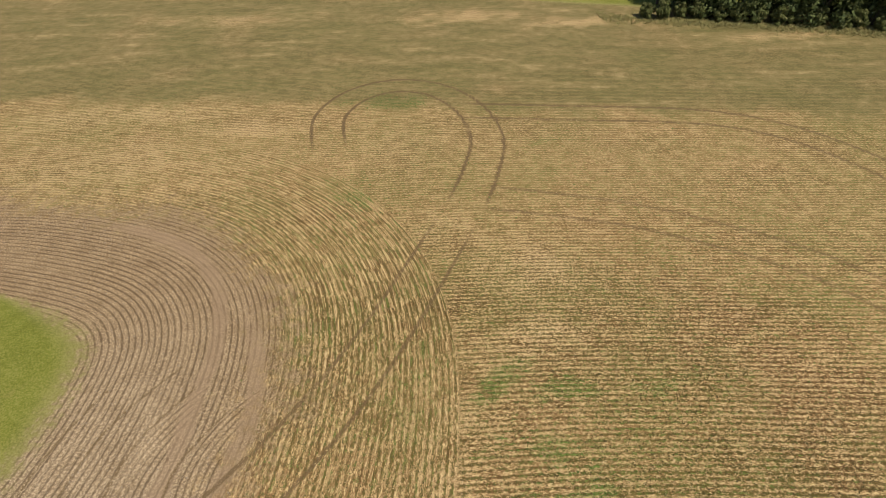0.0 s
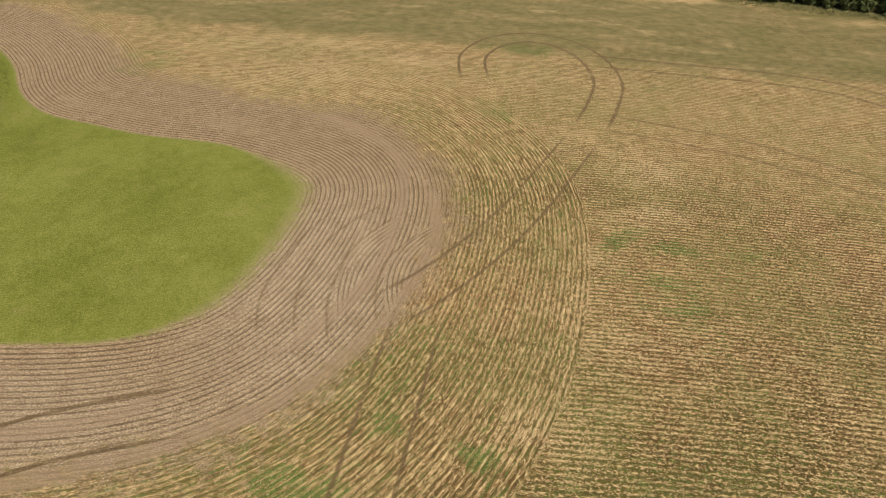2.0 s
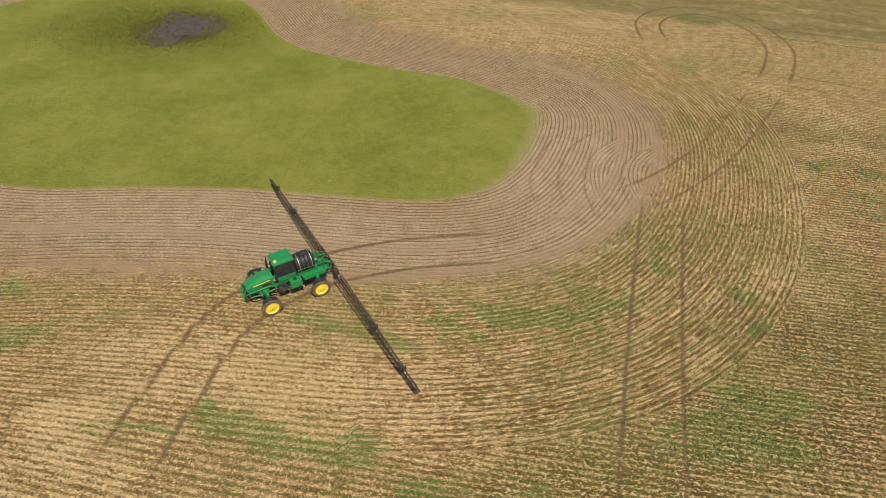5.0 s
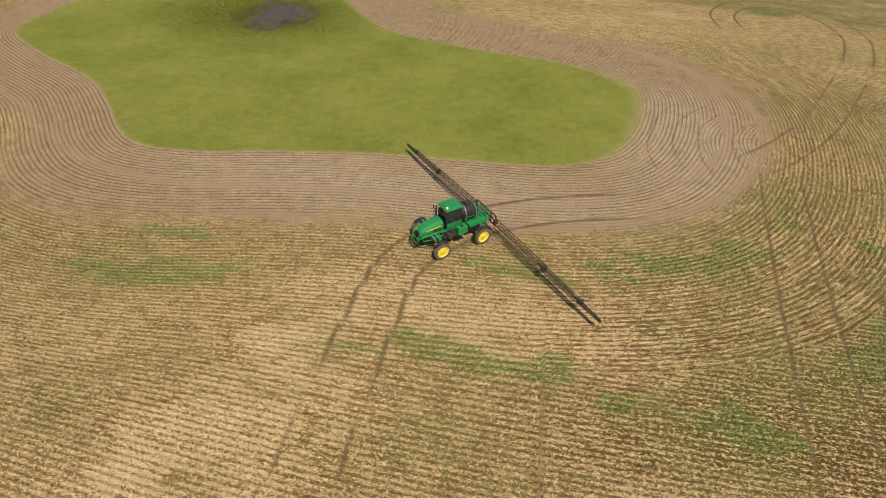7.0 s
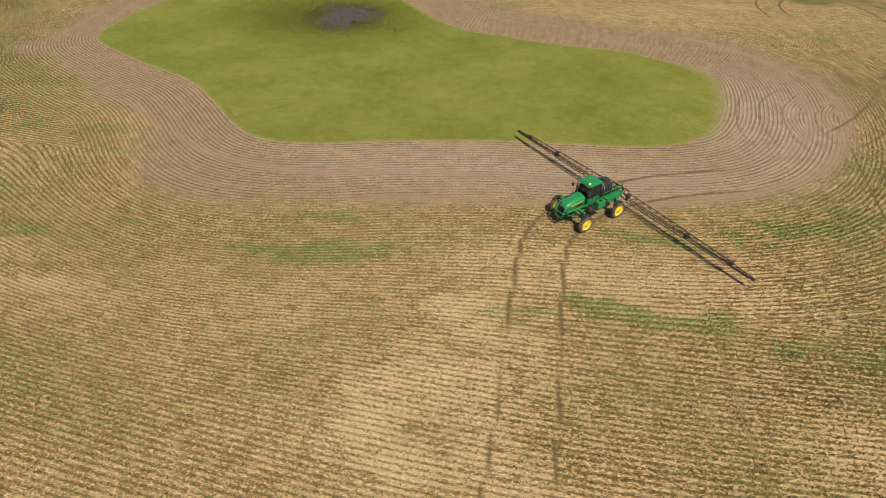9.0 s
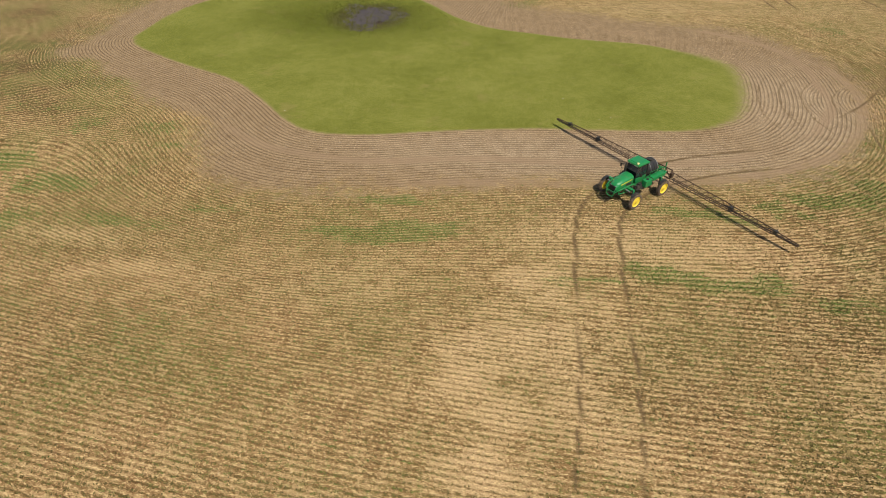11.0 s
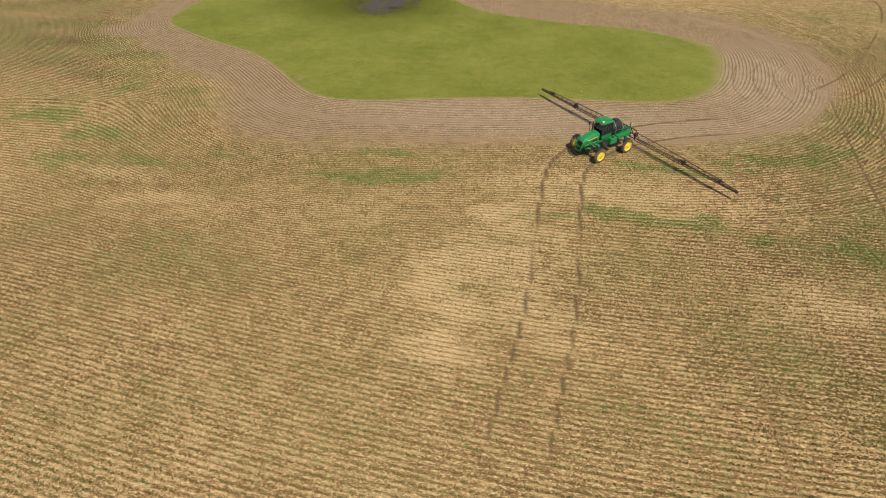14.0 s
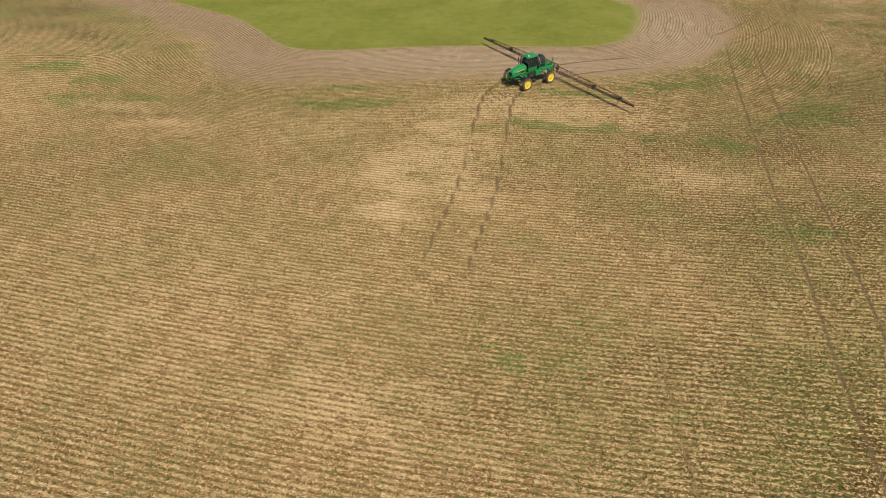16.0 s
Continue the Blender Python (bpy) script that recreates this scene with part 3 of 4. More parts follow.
STEP = np.maximum(np.gradient(GX)[None, :], np.gradient(GY)[:, None])
PHASE = np.maximum(np.abs(np.gradient(MAINROW, axis=0)), np.abs(np.gradient(MAINROW, axis=1)))
DETAIL_F = 1 - smooth(PHASE, 0.27 * FURROW, 0.42 * FURROW)
DETAIL = 1 - smooth(PHASE, 0.27 * ROW, 0.42 * ROW)
NEAR = 1 - smooth(STEP, 0.35, 0.6)
rows_h = np.cos(2 * math.pi * MAINROW / ROW)
furrows_h = np.cos(2 * math.pi * np.where(TURNED > 0.5, TURNROW / ROW, CURVED / FURROW))
Z = (DETAIL * rows_h * 0.008 * (1 - TILL) + DETAIL_F * furrows_h * 0.042 * TILL) * (1 - GRASS) * (1 - 0.8 * PATHM)
Z += NEAR * rng.normal(0, 1, XX.shape) * (0.008 * (1 - GRASS) + 0.008 * GRASS)
Z -= 0.05 * TRACK * NEAR
Z += GRASS * (0.04 + 0.05 * np.pad(lattice(rng, None, 1.3, 1.3, GX[4:-4], GY[4:-4]), 4, mode="edge")) * (STEP < 3)
Z -= 0.30 * MUD * (STEP < 3)


def mesh_from(name, verts, faces, material):
    """A mesh of equal polygons from arrays."""
    me = bpy.data.meshes.new(name)
    n, m, k = len(verts), len(faces), faces.shape[1]
    me.vertices.add(n)
    me.vertices.foreach_set("co", np.ascontiguousarray(verts, np.float32).ravel())
    me.loops.add(m * k)
    me.loops.foreach_set("vertex_index", np.ascontiguousarray(faces, np.int32).ravel())
    me.polygons.add(m)
    me.polygons.foreach_set("loop_start", np.arange(0, m * k, k, dtype=np.int32))
    me.update(calc_edges=True)
    me.materials.append(material)
    return me


ny, nx = XX.shape
idx = np.arange(nx * ny).reshape(ny, nx)
quads = np.stack([idx[:-1, :-1], idx[:-1, 1:], idx[1:, 1:], idx[1:, :-1]], -1).reshape(-1, 4)
ground_mesh = mesh_from("ground", np.stack([XX, YY, Z], -1).reshape(-1, 3), quads, M_GROUND)
ground_mesh.polygons.foreach_set("use_smooth", np.ones(len(quads), bool))
for key, values in (("along", ALONG), ("across", ACROSS), ("runrow", RUNROW), ("curved", CURVED), ("ring", RING * 1.0), ("turnrow", TURNROW), ("turned", TURNED),
                    ("till", TILL), ("grass", GRASS), ("weed", WEED), ("straw", STRAWM),
                    ("track", TRACK), ("path", PATHM), ("marsh", MARSH), ("mud", MUD), ("meadow", MEADOW), ("red", RED), ("dense", DENSE), ("calm", smooth(YY + 0.15 * XX, 72, 102)), ("dusty", DUSTY)):
    ground_mesh.attributes.new(key, "FLOAT", "POINT").data.foreach_set("value", values.astype(np.float32).ravel())
ground = tagged(new("ground", ground_mesh), "dry crop field with curved rows round a grassy hollow", "ground", kind="structure")


# ---- building helpers ----
def part(name, bm, material, parent, label=""):
    """Links a bmesh as one mesh object under a thing or a part."""
    me = bpy.data.meshes.new(name)
    bm.to_mesh(me)
    bm.free()
    me.materials.append(material)
    for f in me.polygons:
        f.use_smooth = False
    ob = new(name, me)
    ob.parent = parent
    if label:
        ob["label"] = label
    return ob


def box(bm, size, at, turn=(0, 0, 0), bevel=0.0, taper=1.0):
    """A box with rounded edges; taper narrows its top."""
    made = bmesh.ops.create_cube(bm, size=1.0)["verts"]
    for v in made:
        if v.co.z > 0:
            v.co.x *= taper
            v.co.y *= taper
    bmesh.ops.transform(bm, matrix=pose(*at, *turn) @ Matrix.Diagonal((*size, 1)), verts=made)
    if bevel:
        edges = list({e for v in made for e in v.link_edges})
        bmesh.ops.bevel(bm, geom=edges, offset=bevel, segments=2, affect="EDGES", profile=0.6)


def rod(bm, a, b, r, sides=6, r2=None):
    """A round bar from a to b."""
    a, b = Vector(a), Vector(b)
    way = b - a
    m = Matrix.Translation((a + b) / 2) @ way.to_track_quat("Z", "Y").to_matrix().to_4x4()
    bmesh.ops.create_cone(bm, cap_ends=True, segments=sides, radius1=r, radius2=r if r2 is None else r2, depth=way.length, matrix=m)


def pipe(bm, points, r, sides=6):
    for a, b in zip(points[:-1], points[1:]):
        rod(bm, a, b, r, sides)


def loft(bm, sections):
    """A skin through rings of equal length, closed at both ends."""
    rings = [[bm.verts.new(p) for p in ring] for ring in sections]
    n = len(rings[0])
    for a, b in zip(rings[:-1], rings[1:]):
        for i in range(n):
            bm.faces.new((a[i], a[(i + 1) % n], b[(i + 1) % n], b[i]))
    bm.faces.new(rings[0][::-1])
    bm.faces.new(rings[-1])
    bmesh.ops.recalc_face_normals(bm, faces=bm.faces)


def ring_yz(x, half, low, high, crown=0.08, shoulder=0.16):
    """A rounded section across the machine at x."""
    return [(x, -half, low), (x, half, low), (x, half * 1.02, (low + high) / 2), (x, half, high - shoulder), (x, half - shoulder * 0.45, high - shoulder * 0.3),
            (x, half * 0.5, high + crown * 0.6), (x, 0, high + crown), (x, -half * 0.5, high + crown * 0.6), (x, -half + shoulder * 0.45, high - shoulder * 0.3),
            (x, -half, high - shoulder), (x, -half * 1.02, (low + high) / 2)]


def turned(bm, profile, sides, m, caps=True):
    """A body of revolution about local y from (radius, y) pairs."""
    rings = []
    for r, y in profile:
        rings.append([bm.verts.new(m @ Vector((r * math.cos(2 * math.pi * k / sides), y, r * math.sin(2 * math.pi * k / sides)))) for k in range(sides)])
    for a, b in zip(rings[:-1], rings[1:]):
        for i in range(sides):
            bm.faces.new((a[i], a[(i + 1) % sides], b[(i + 1) % sides], b[i]))
    for end in (rings[0], rings[-1]) if caps else ():
        bm.faces.new(end)
    bmesh.ops.recalc_face_normals(bm, faces=bm.faces)


# ---- water and marsh ----
water_bm = bmesh.new()
prng = random.Random(3)
outline = []
for k in range(56):
    a = 2 * math.pi * k / 56
    r = 1 + 0.28 * math.sin(3 * a + 0.6) + 0.18 * math.sin(5 * a + 2) + 0.10 * math.sin(9 * a) + prng.uniform(-0.09, 0.09)
    outline.append(water_bm.verts.new((-24.0 + 4.8 * r * math.cos(a), 88.8 + 6.4 * r * math.sin(a), -0.06)))
water_bm.faces.new(outline)
puddle_mesh = bpy.data.meshes.new("water")
water_bm.to_mesh(puddle_mesh)
water_bm.free()
puddle_mesh.materials.append(M_WATER)
tagged(new("water", puddle_mesh), "dark shallow puddle in the marshy hollow", "water", kind="structure")


# ---- field sprayer ----
def build_wheel(parent, x, y, side):
    """A tall narrow wheel: hub, yellow rim and lugged tyre. side: +1 with the outer face to +y."""
    m = pose(x, y, 0.78) @ Matrix.Scale(0.84, 4)
    bm = bmesh.new()
    turned(bm, [(0.05, 0.20 * side), (0.15, 0.19 * side), (0.17, 0.10 * side), (0.17, -0.26 * side), (0.10, -0.28 * side)], 16, m)
    for k in range(8):
        a = 2 * math.pi * k / 8
        p = m @ Vector((0.125 * math.cos(a), 0.0, 0.125 * math.sin(a)))
        rod(bm, p + Vector((0, 0.17 * side, 0)), p + Vector((0, 0.215 * side, 0)), 0.018, 6)
    wheel = part("wheel", bm, M_YELLOW, parent)
    bm = bmesh.new()
    turned(bm, [(0.10, 0.13 * side), (0.30, 0.12 * side), (0.42, 0.09 * side), (0.54, 0.09 * side), (0.58, 0.17 * side), (0.635, 0.19 * side), (0.64, 0.16 * side),
                (0.56, 0.0), (0.56, -0.12 * side), (0.61, -0.175 * side), (0.50, -0.14 * side), (0.10, -0.10 * side)], 32, m)
    part("rim", bm, M_YELLOW, wheel, "bright yellow steel rim")
    bm = bmesh.new()
    turned(bm, [(0.60, 0.165), (0.70, 0.205), (0.80, 0.205), (0.865, 0.185), (0.885, 0.10), (0.89, 0.0), (0.885, -0.10), (0.865, -0.185),
                (0.80, -0.205), (0.70, -0.205), (0.60, -0.165)], 40, m, caps=False)
    for k in range(44):
        a = 2 * math.pi * (k + 0.5) / 44
        lean = 24 if k % 2 else -24
        off = 0.095 if k % 2 else -0.095
        box(bm, (0.04, 0.18, 0.05), tuple(m @ Vector((0.905 * math.cos(a), off, 0.905 * math.sin(a)))), (0, 90 - math.degrees(a), lean), 0.0)
    part("tyre", bm, M_TYRE, wheel, "dusty black lugged tyre")


def build_sprayer():
    """Origin on the ground midway between the axles, front to +x, its left side to +y."""
    s = tagged(new("field_sprayer"), "green self-propelled field sprayer, yellow wheels, dark boom unfolded", "sprayer")
    bm = bmesh.new()
    for y in (-0.46, 0.46):
        box(bm, (6.3, 0.12, 0.22), (-0.2, y, 1.50), bevel=0.02)
    for x in (-2.9, -1.2, 0.6, 2.6):
        box(bm, (0.14, 0.92, 0.18), (x, 0, 1.50), bevel=0.02)
    part("chassis", bm, M_GREEN, s)
    for x in (-2.0, 2.0):
        bm = bmesh.new()
        box(bm, (0.26, 2.5, 0.20), (x, 0, 1.68), bevel=0.03)
        box(bm, (0.5, 0.9, 0.26), (x, 0, 1.56), bevel=0.03)
        rod(bm, (x + 0.2, -1.2, 1.62), (x + 0.2, 1.2, 1.62), 0.045, 10)
        part("axle", bm, M_GREEN, s)
        for y, side in ((1.9, 1), (-1.9, -1)):
            build_wheel(s, x, y, side)
            bm = bmesh.new()
            box(bm, (0.22, 0.20, 1.05), (x, y - 0.42 * side, 1.22), bevel=0.03)
            box(bm, (0.26, 0.48, 0.16), (x, y - 0.62 * side, 1.72), bevel=0.03)
            rod(bm, (x, y - 0.42 * side, 0.78), (x, y - 0.2 * side, 0.78), 0.18, 16)
            rod(bm, (x - 0.28, y - 0.5 * side, 1.1), (x, y - 0.8 * side, 1.75), 0.045, 8)
            part("wheel_leg", bm, M_GREEN, s)
            bm = bmesh.new()
            rod(bm, (x + 0.15, y - 0.42 * side, 1.1), (x + 0.15, y - 0.42 * side, 1.85), 0.06, 10)
            part("air_spring", bm, M_BLACK, s, "black rubber air spring")
            bm = bmesh.new()
            arc = [math.radians(a) for a in range(50, 131, 10)]
            for a0, a1 in zip(arc[:-1], arc[1:]):
                vs = [(r * math.cos(a) + x, y + w, 0.78 + r * math.sin(a)) for a in (a0, a1) for r in (0.86, 0.88) for w in (-0.16 - 0.06 * side, 0.16 - 0.06 * side)]
                v = [bm.verts.new(q) for q in vs]
                for f in ((0, 1, 5, 4), (2, 6, 7, 3), (0, 4, 6, 2), (1, 3, 7, 5), (0, 2, 3, 1), (4, 5, 7, 6)):
                    bm.faces.new([v[i] for i in f])
            rod(bm, (x, y - 0.15 * side, 1.64), (x, y - 0.55 * side, 1.76), 0.03)
            bmesh.ops.remove_doubles(bm, verts=bm.verts, dist=1e-4)
            bmesh.ops.recalc_face_normals(bm, faces=bm.faces)
            part("fender", bm, M_BLACK, s, "curved black plastic mudguard")
    # hood
    bm = bmesh.new()
    loft(bm, [ring_yz(1.15, 0.60, 1.62, 2.62), ring_yz(1.8, 0.58, 1.60, 2.56), ring_yz(2.5, 0.53, 1.58, 2.40), ring_yz(3.0, 0.46, 1.58, 2.20), ring_yz(3.22, 0.38, 1.66, 2.04, 0.05, 0.12)])
    hood = part("hood", bm, M_GREEN, s)
    bm = bmesh.new()
    box(bm, (0.10, 0.66, 0.44), (3.22, 0, 1.80), (0, 10, 0), 0.03)
    for k in range(5):
        box(bm, (0.03, 0.62, 0.025), (3.285, 0, 1.64 + 0.08 * k), (0, 10, 0))
    part("grille", bm, M_BLACK, hood, "black slatted radiator grille")
    for side in (1, -1):
        bm = bmesh.new()
        box(bm, (1.35, 0.012, 0.07), (2.05, 0.578 * side, 2.22), (0, 8.5, -4.2 * side))
        part("stripe", bm, M_YELLOW, hood, "yellow side stripe")
        bm = bmesh.new()
        box(bm, (0.75, 0.012, 0.26), (1.72, 0.598 * side, 1.94), (0, 0, -2.0 * side), 0.004)
        part("side_vent", bm, M_BLACK, hood, "black mesh engine vent")
        bm = bmesh.new()
        box(bm, (0.05, 0.17, 0.10), (3.20, 0.27 * side, 2.02), (0, 20, 12 * side), 0.02)
        part("headlight", bm, M_STEEL, hood, "clear headlight")
        # tubular guards and steps beside the engine
        bm = bmesh.new()
        pipe(bm, [(3.3, 0.35 * side, 1.25), (3.42, 0.5 * side, 1.55), (3.2, 0.72 * side, 1.80), (2.5, 0.86 * side, 1.92), (1.5, 0.90 * side, 1.98), (1.05, 0.88 * side, 1.7)], 0.055)
        pipe(bm, [(3.2, 0.72 * side, 1.80), (3.1, 0.7 * side, 1.35), (2.6, 0.72 * side, 1.30)], 0.045)
        pipe(bm, [(2.5, 0.86 * side, 1.92), (2.45, 0.74 * side, 1.45)], 0.045)
        pipe(bm, [(1.5, 0.90 * side, 1.98), (1.5, 0.6 * side, 1.52)], 0.045)
        pipe(bm, [(3.1, 0.70 * side, 1.35), (2.2, 0.80 * side, 1.30), (1.2, 0.80 * side, 1.42)], 0.05)
        box(bm, (0.5, 0.22, 0.05), (1.9, 0.80 * side, 1.62), (0, 6, 0), 0.01)
        part("guard_rail", bm, M_GREEN, s)
    bm = bmesh.new()
    pipe(bm, [(3.25, -0.42, 2.0), (3.5, -0.46, 1.6), (3.52, -0.40, 1.12), (3.52, 0.0, 1.02), (3.52, 0.40, 1.12), (3.5, 0.46, 1.6), (3.25, 0.42, 2.0)], 0.045)
    pipe(bm, [(3.5, -0.46, 1.6), (3.5, 0.46, 1.6)], 0.035)
    part("front_guard", bm, M_GREEN, s, "green tubular hoop before the grille")
    bm = bmesh.new()
    for y in (-0.22, 0.0, 0.22):
        pipe(bm, [(3.25, y, 1.5), (3.48, y * 1.3, 1.32), (3.35, y * 1.5, 1.08), (3.0, y, 1.2)], 0.022)
    box(bm, (0.18, 0.9, 0.14), (3.2, 0, 1.36), bevel=0.02)
    part("front_bumper", bm, M_BLACK, s, "black front bumper with hoses")
    bm = bmesh.new()
    box(bm, (1.9, 0.74, 0.42), (2.05, 0, 1.40), bevel=0.05)
    box(bm, (0.5, 0.95, 0.26), (1.5, 0, 1.34), bevel=0.04)
    for k in range(6):
        pipe(bm, [(1.2 + 0.3 * k, 0.36, 1.52), (1.28 + 0.3 * k, 0.56, 1.42), (1.35 + 0.3 * k, 0.5, 1.15), (1.1 + 0.3 * k, 0.3, 1.1)], 0.022, 5)
        pipe(bm, [(1.2 + 0.3 * k, -0.36, 1.52), (1.28 + 0.3 * k, -0.56, 1.42), (1.35 + 0.3 * k, -0.5, 1.15), (1.1 + 0.3 * k, -0.3, 1.1)], 0.022, 5)
    part("engine", bm, M_BLACK, s, "dark engine block with hoses")
    for side in (1, -1):
        bm = bmesh.new()
        rod(bm, (2.35, 0.62 * side, 1.72), (2.35, 1.35 * side, 1.66), 0.06, 10)
        part("steering_cylinder", bm, M_STEEL, s, "bright steel steering rod")
    # cab
    bm = bmesh.new()
    loft(bm, [[(-0.40, -0.60, 1.62), (-0.40, 0.60, 1.62), (-0.44, 0.64, 2.1), (-0.44, -0.64, 2.1)], [(0.98, -0.60, 1.62), (0.98, 0.60, 1.62), (1.06, 0.60, 2.1), (1.06, -0.60, 2.1)]])
    cab = part("cab", bm, M_GREEN, s)
    bm = bmesh.new()
    loft(bm, [[(-0.42, -0.61, 2.10), (1.02, -0.58, 2.10), (1.02, 0.58, 2.10), (-0.42, 0.61, 2.10)],
              [(-0.38, -0.68, 2.75), (1.14, -0.61, 2.75), (1.14, 0.61, 2.75), (-0.38, 0.68, 2.75)],
              [(-0.30, -0.62, 3.36), (0.94, -0.57, 3.36), (0.94, 0.57, 3.36), (-0.30, 0.62, 3.36)]])
    part("window_glass", bm, M_GLASS, cab, "dark tinted cab glass")
    for side in (1, -1):
        for line, r in (([(1.04, 0.59 * side, 2.1), (1.15, 0.62 * side, 2.75), (0.94, 0.58 * side, 3.38)], 0.04), ([(-0.43, 0.62 * side, 2.1), (-0.39, 0.69 * side, 2.75), (-0.31, 0.63 * side, 3.38)], 0.05),
                        ([(0.25, 0.615 * side, 2.1), (0.3, 0.66 * side, 2.75), (0.3, 0.61 * side, 3.38)], 0.025)):
            bm = bmesh.new()
            pipe(bm, line, r)
            part("pillar", bm, M_BLACK, cab, "black cab window pillar")
    bm = bmesh.new()
    box(bm, (1.56, 1.46, 0.18), (0.34, 0, 3.46), bevel=0.07)
    box(bm, (1.30, 1.20, 0.10), (0.32, 0, 3.57), bevel=0.045, taper=0.92)
    box(bm, (0.14, 1.25, 0.10), (1.08, 0, 3.43), bevel=0.03)
    roof = part("roof", bm, M_GREEN, cab)
    bm = bmesh.new()
    rod(bm, (0.93, 0.42, 3.54), (0.93, 0.42, 3.62), 0.10, 16)
    bmesh.ops.create_uvsphere(bm, u_segments=14, v_segments=8, radius=0.12, matrix=pose(0.93, 0.42, 3.64) @ Matrix.Diagonal((1, 1, 0.55, 1)))
    part("receiver_dome", bm, M_AMBER, roof, "pale yellow satellite receiver dome")
    for side in (1, -1):
        for k in range(2):
            bm = bmesh.new()
            box(bm, (0.06, 0.15, 0.09), (1.14, (0.28 + 0.22 * k) * side, 3.40), bevel=0.015)
            part("work_light", bm, M_STEEL, roof, "small work light")
        bm = bmesh.new()
        pipe(bm, [(1.0, 0.62 * side, 3.0), (1.2, 0.95 * side, 3.05), (1.25, 1.15 * side, 2.95)], 0.02)
        box(bm, (0.06, 0.20, 0.36), (1.25, 1.2 * side, 2.86), (0, 0, 8 * side), 0.02)
        part("mirror", bm, M_BLACK, cab, "black wing mirror on an arm")
    bm = bmesh.new()
    rod(bm, (1.18, -0.55, 2.3), (1.18, -0.55, 3.25), 0.085, 14)
    rod(bm, (1.18, -0.55, 3.25), (1.12, -0.55, 3.55), 0.055, 12)
    part("exhaust_stack", bm, M_BLACK, s, "black upright exhaust stack")
    # tank
    bm = bmesh.new()
    prof = [(0.05, -0.80), (0.45, -0.79), (0.70, -0.72), (0.80, -0.58), (0.85, -0.36), (0.80, -0.30), (0.85, -0.24), (0.85, -0.04), (0.80, 0.0), (0.85, 0.04), (0.85, 0.24),
            (0.80, 0.30), (0.85, 0.36), (0.80, 0.58), (0.70, 0.72), (0.45, 0.79), (0.05, 0.80)]
    turned(bm, prof, 32, pose(-1.45, 0, 2.22, 0, 0, 90) @ Matrix.Diagonal((0.98, 1, 1, 1)))
    tank = part("tank", bm, M_TANK, s, "black ribbed plastic spray tank")
    for x in (-1.95, -0.95):
        bm = bmesh.new()
        turned(bm, [(0.842, -0.025), (0.856, -0.02), (0.856, 0.02), (0.842, 0.025)], 32, pose(x, 0, 2.22, 0, 0, 90) @ Matrix.Diagonal((0.98, 1, 1, 1)), caps=False)
        part("tank_strap", bm, M_STEEL, tank, "grey steel strap round the tank")
    bm = bmesh.new()
    rod(bm, (-1.45, 0.1, 3.0), (-1.45, 0.1, 3.12), 0.26, 20)
    rod(bm, (-1.45, 0.1, 3.12), (-1.45, 0.1, 3.16), 0.29, 20)
    part("tank_lid", bm, M_BLACK, tank, "round black filler lid")
    bm = bmesh.new()
    box(bm, (1.7, 1.25, 0.14), (-1.62, 0, 1.66), bevel=0.03)
    part("tank_cradle", bm, M_GREEN, s)
    # left side: green chest, walkway, rails
    bm = bmesh.new()
    box(bm, (0.95, 0.55, 0.68), (-0.35, 1.12, 1.62), bevel=0.06, taper=0.96)
    chest = part("side_chest", bm, M_GREEN, s, "green box-shaped rinse tank")
    bm = bmesh.new()
    rod(bm, (-0.35, 1.12, 1.96), (-0.35, 1.12, 2.02), 0.13, 16)
    part("cap", bm, M_BLACK, chest, "black screw cap")
    bm = bmesh.new()
    box(bm, (2.1, 0.52, 0.10), (-1.95, 1.05, 1.94), bevel=0.02)
    box(bm, (1.8, 0.05, 0.34), (-1.9, 1.30, 1.80), bevel=0.02)
    part("walkway", bm, M_GREEN, s, "green steel side platform")
    bm = bmesh.new()
    pipe(bm, [(-0.75, 0.95, 1.95), (-0.75, 1.0, 2.55), (-1.7, 1.0, 2.52), (-2.75, 1.0, 2.50), (-2.75, 1.0, 1.95)], 0.022)
    pipe(bm, [(-1.7, 1.0, 2.52), (-1.7, 1.0, 1.95)], 0.022)
    pipe(bm, [(-0.75, 1.0, 2.25), (-2.75, 1.0, 2.22)], 0.018)
    part("handrail", bm, M_GREEN, s)
    bm = bmesh.new()
    pipe(bm, [(0.1, 0.95, 1.3), (0.55, 1.12, 1.15), (0.95, 1.0, 1.28), (1.1, 0.8, 1.6)], 0.05)
    box(bm, (0.7, 0.4, 0.45), (0.62, 0.92, 1.42), bevel=0.05)
    rod(bm, (0.62, 1.0, 1.65), (0.62, 1.0, 1.82), 0.16, 14)
    part("pump_block", bm, M_BLACK, s, "black pump with hoses")
    bm = bmesh.new()
    for k in range(7):
        y0 = 0.85 + 0.09 * (k % 3)
        pipe(bm, [(-0.9 + 0.1 * k, y0, 1.30), (-0.2 + 0.2 * k, y0 + 0.12, 1.14 + 0.05 * (k % 2)), (0.7 + 0.12 * k, y0 - 0.1, 1.42)], 0.018, 5)
    part("hoses", bm, M_BLACK, s, "bundle of black hoses")
    # right side: ladder, black fuel tank
    bm = bmesh.new()
    box(bm, (1.25, 0.55, 0.80), (-0.15, -1.12, 1.55), bevel=0.10)
    part("fuel_tank", bm, M_BLACK, s, "black plastic fuel tank")
    bm = bmesh.new()
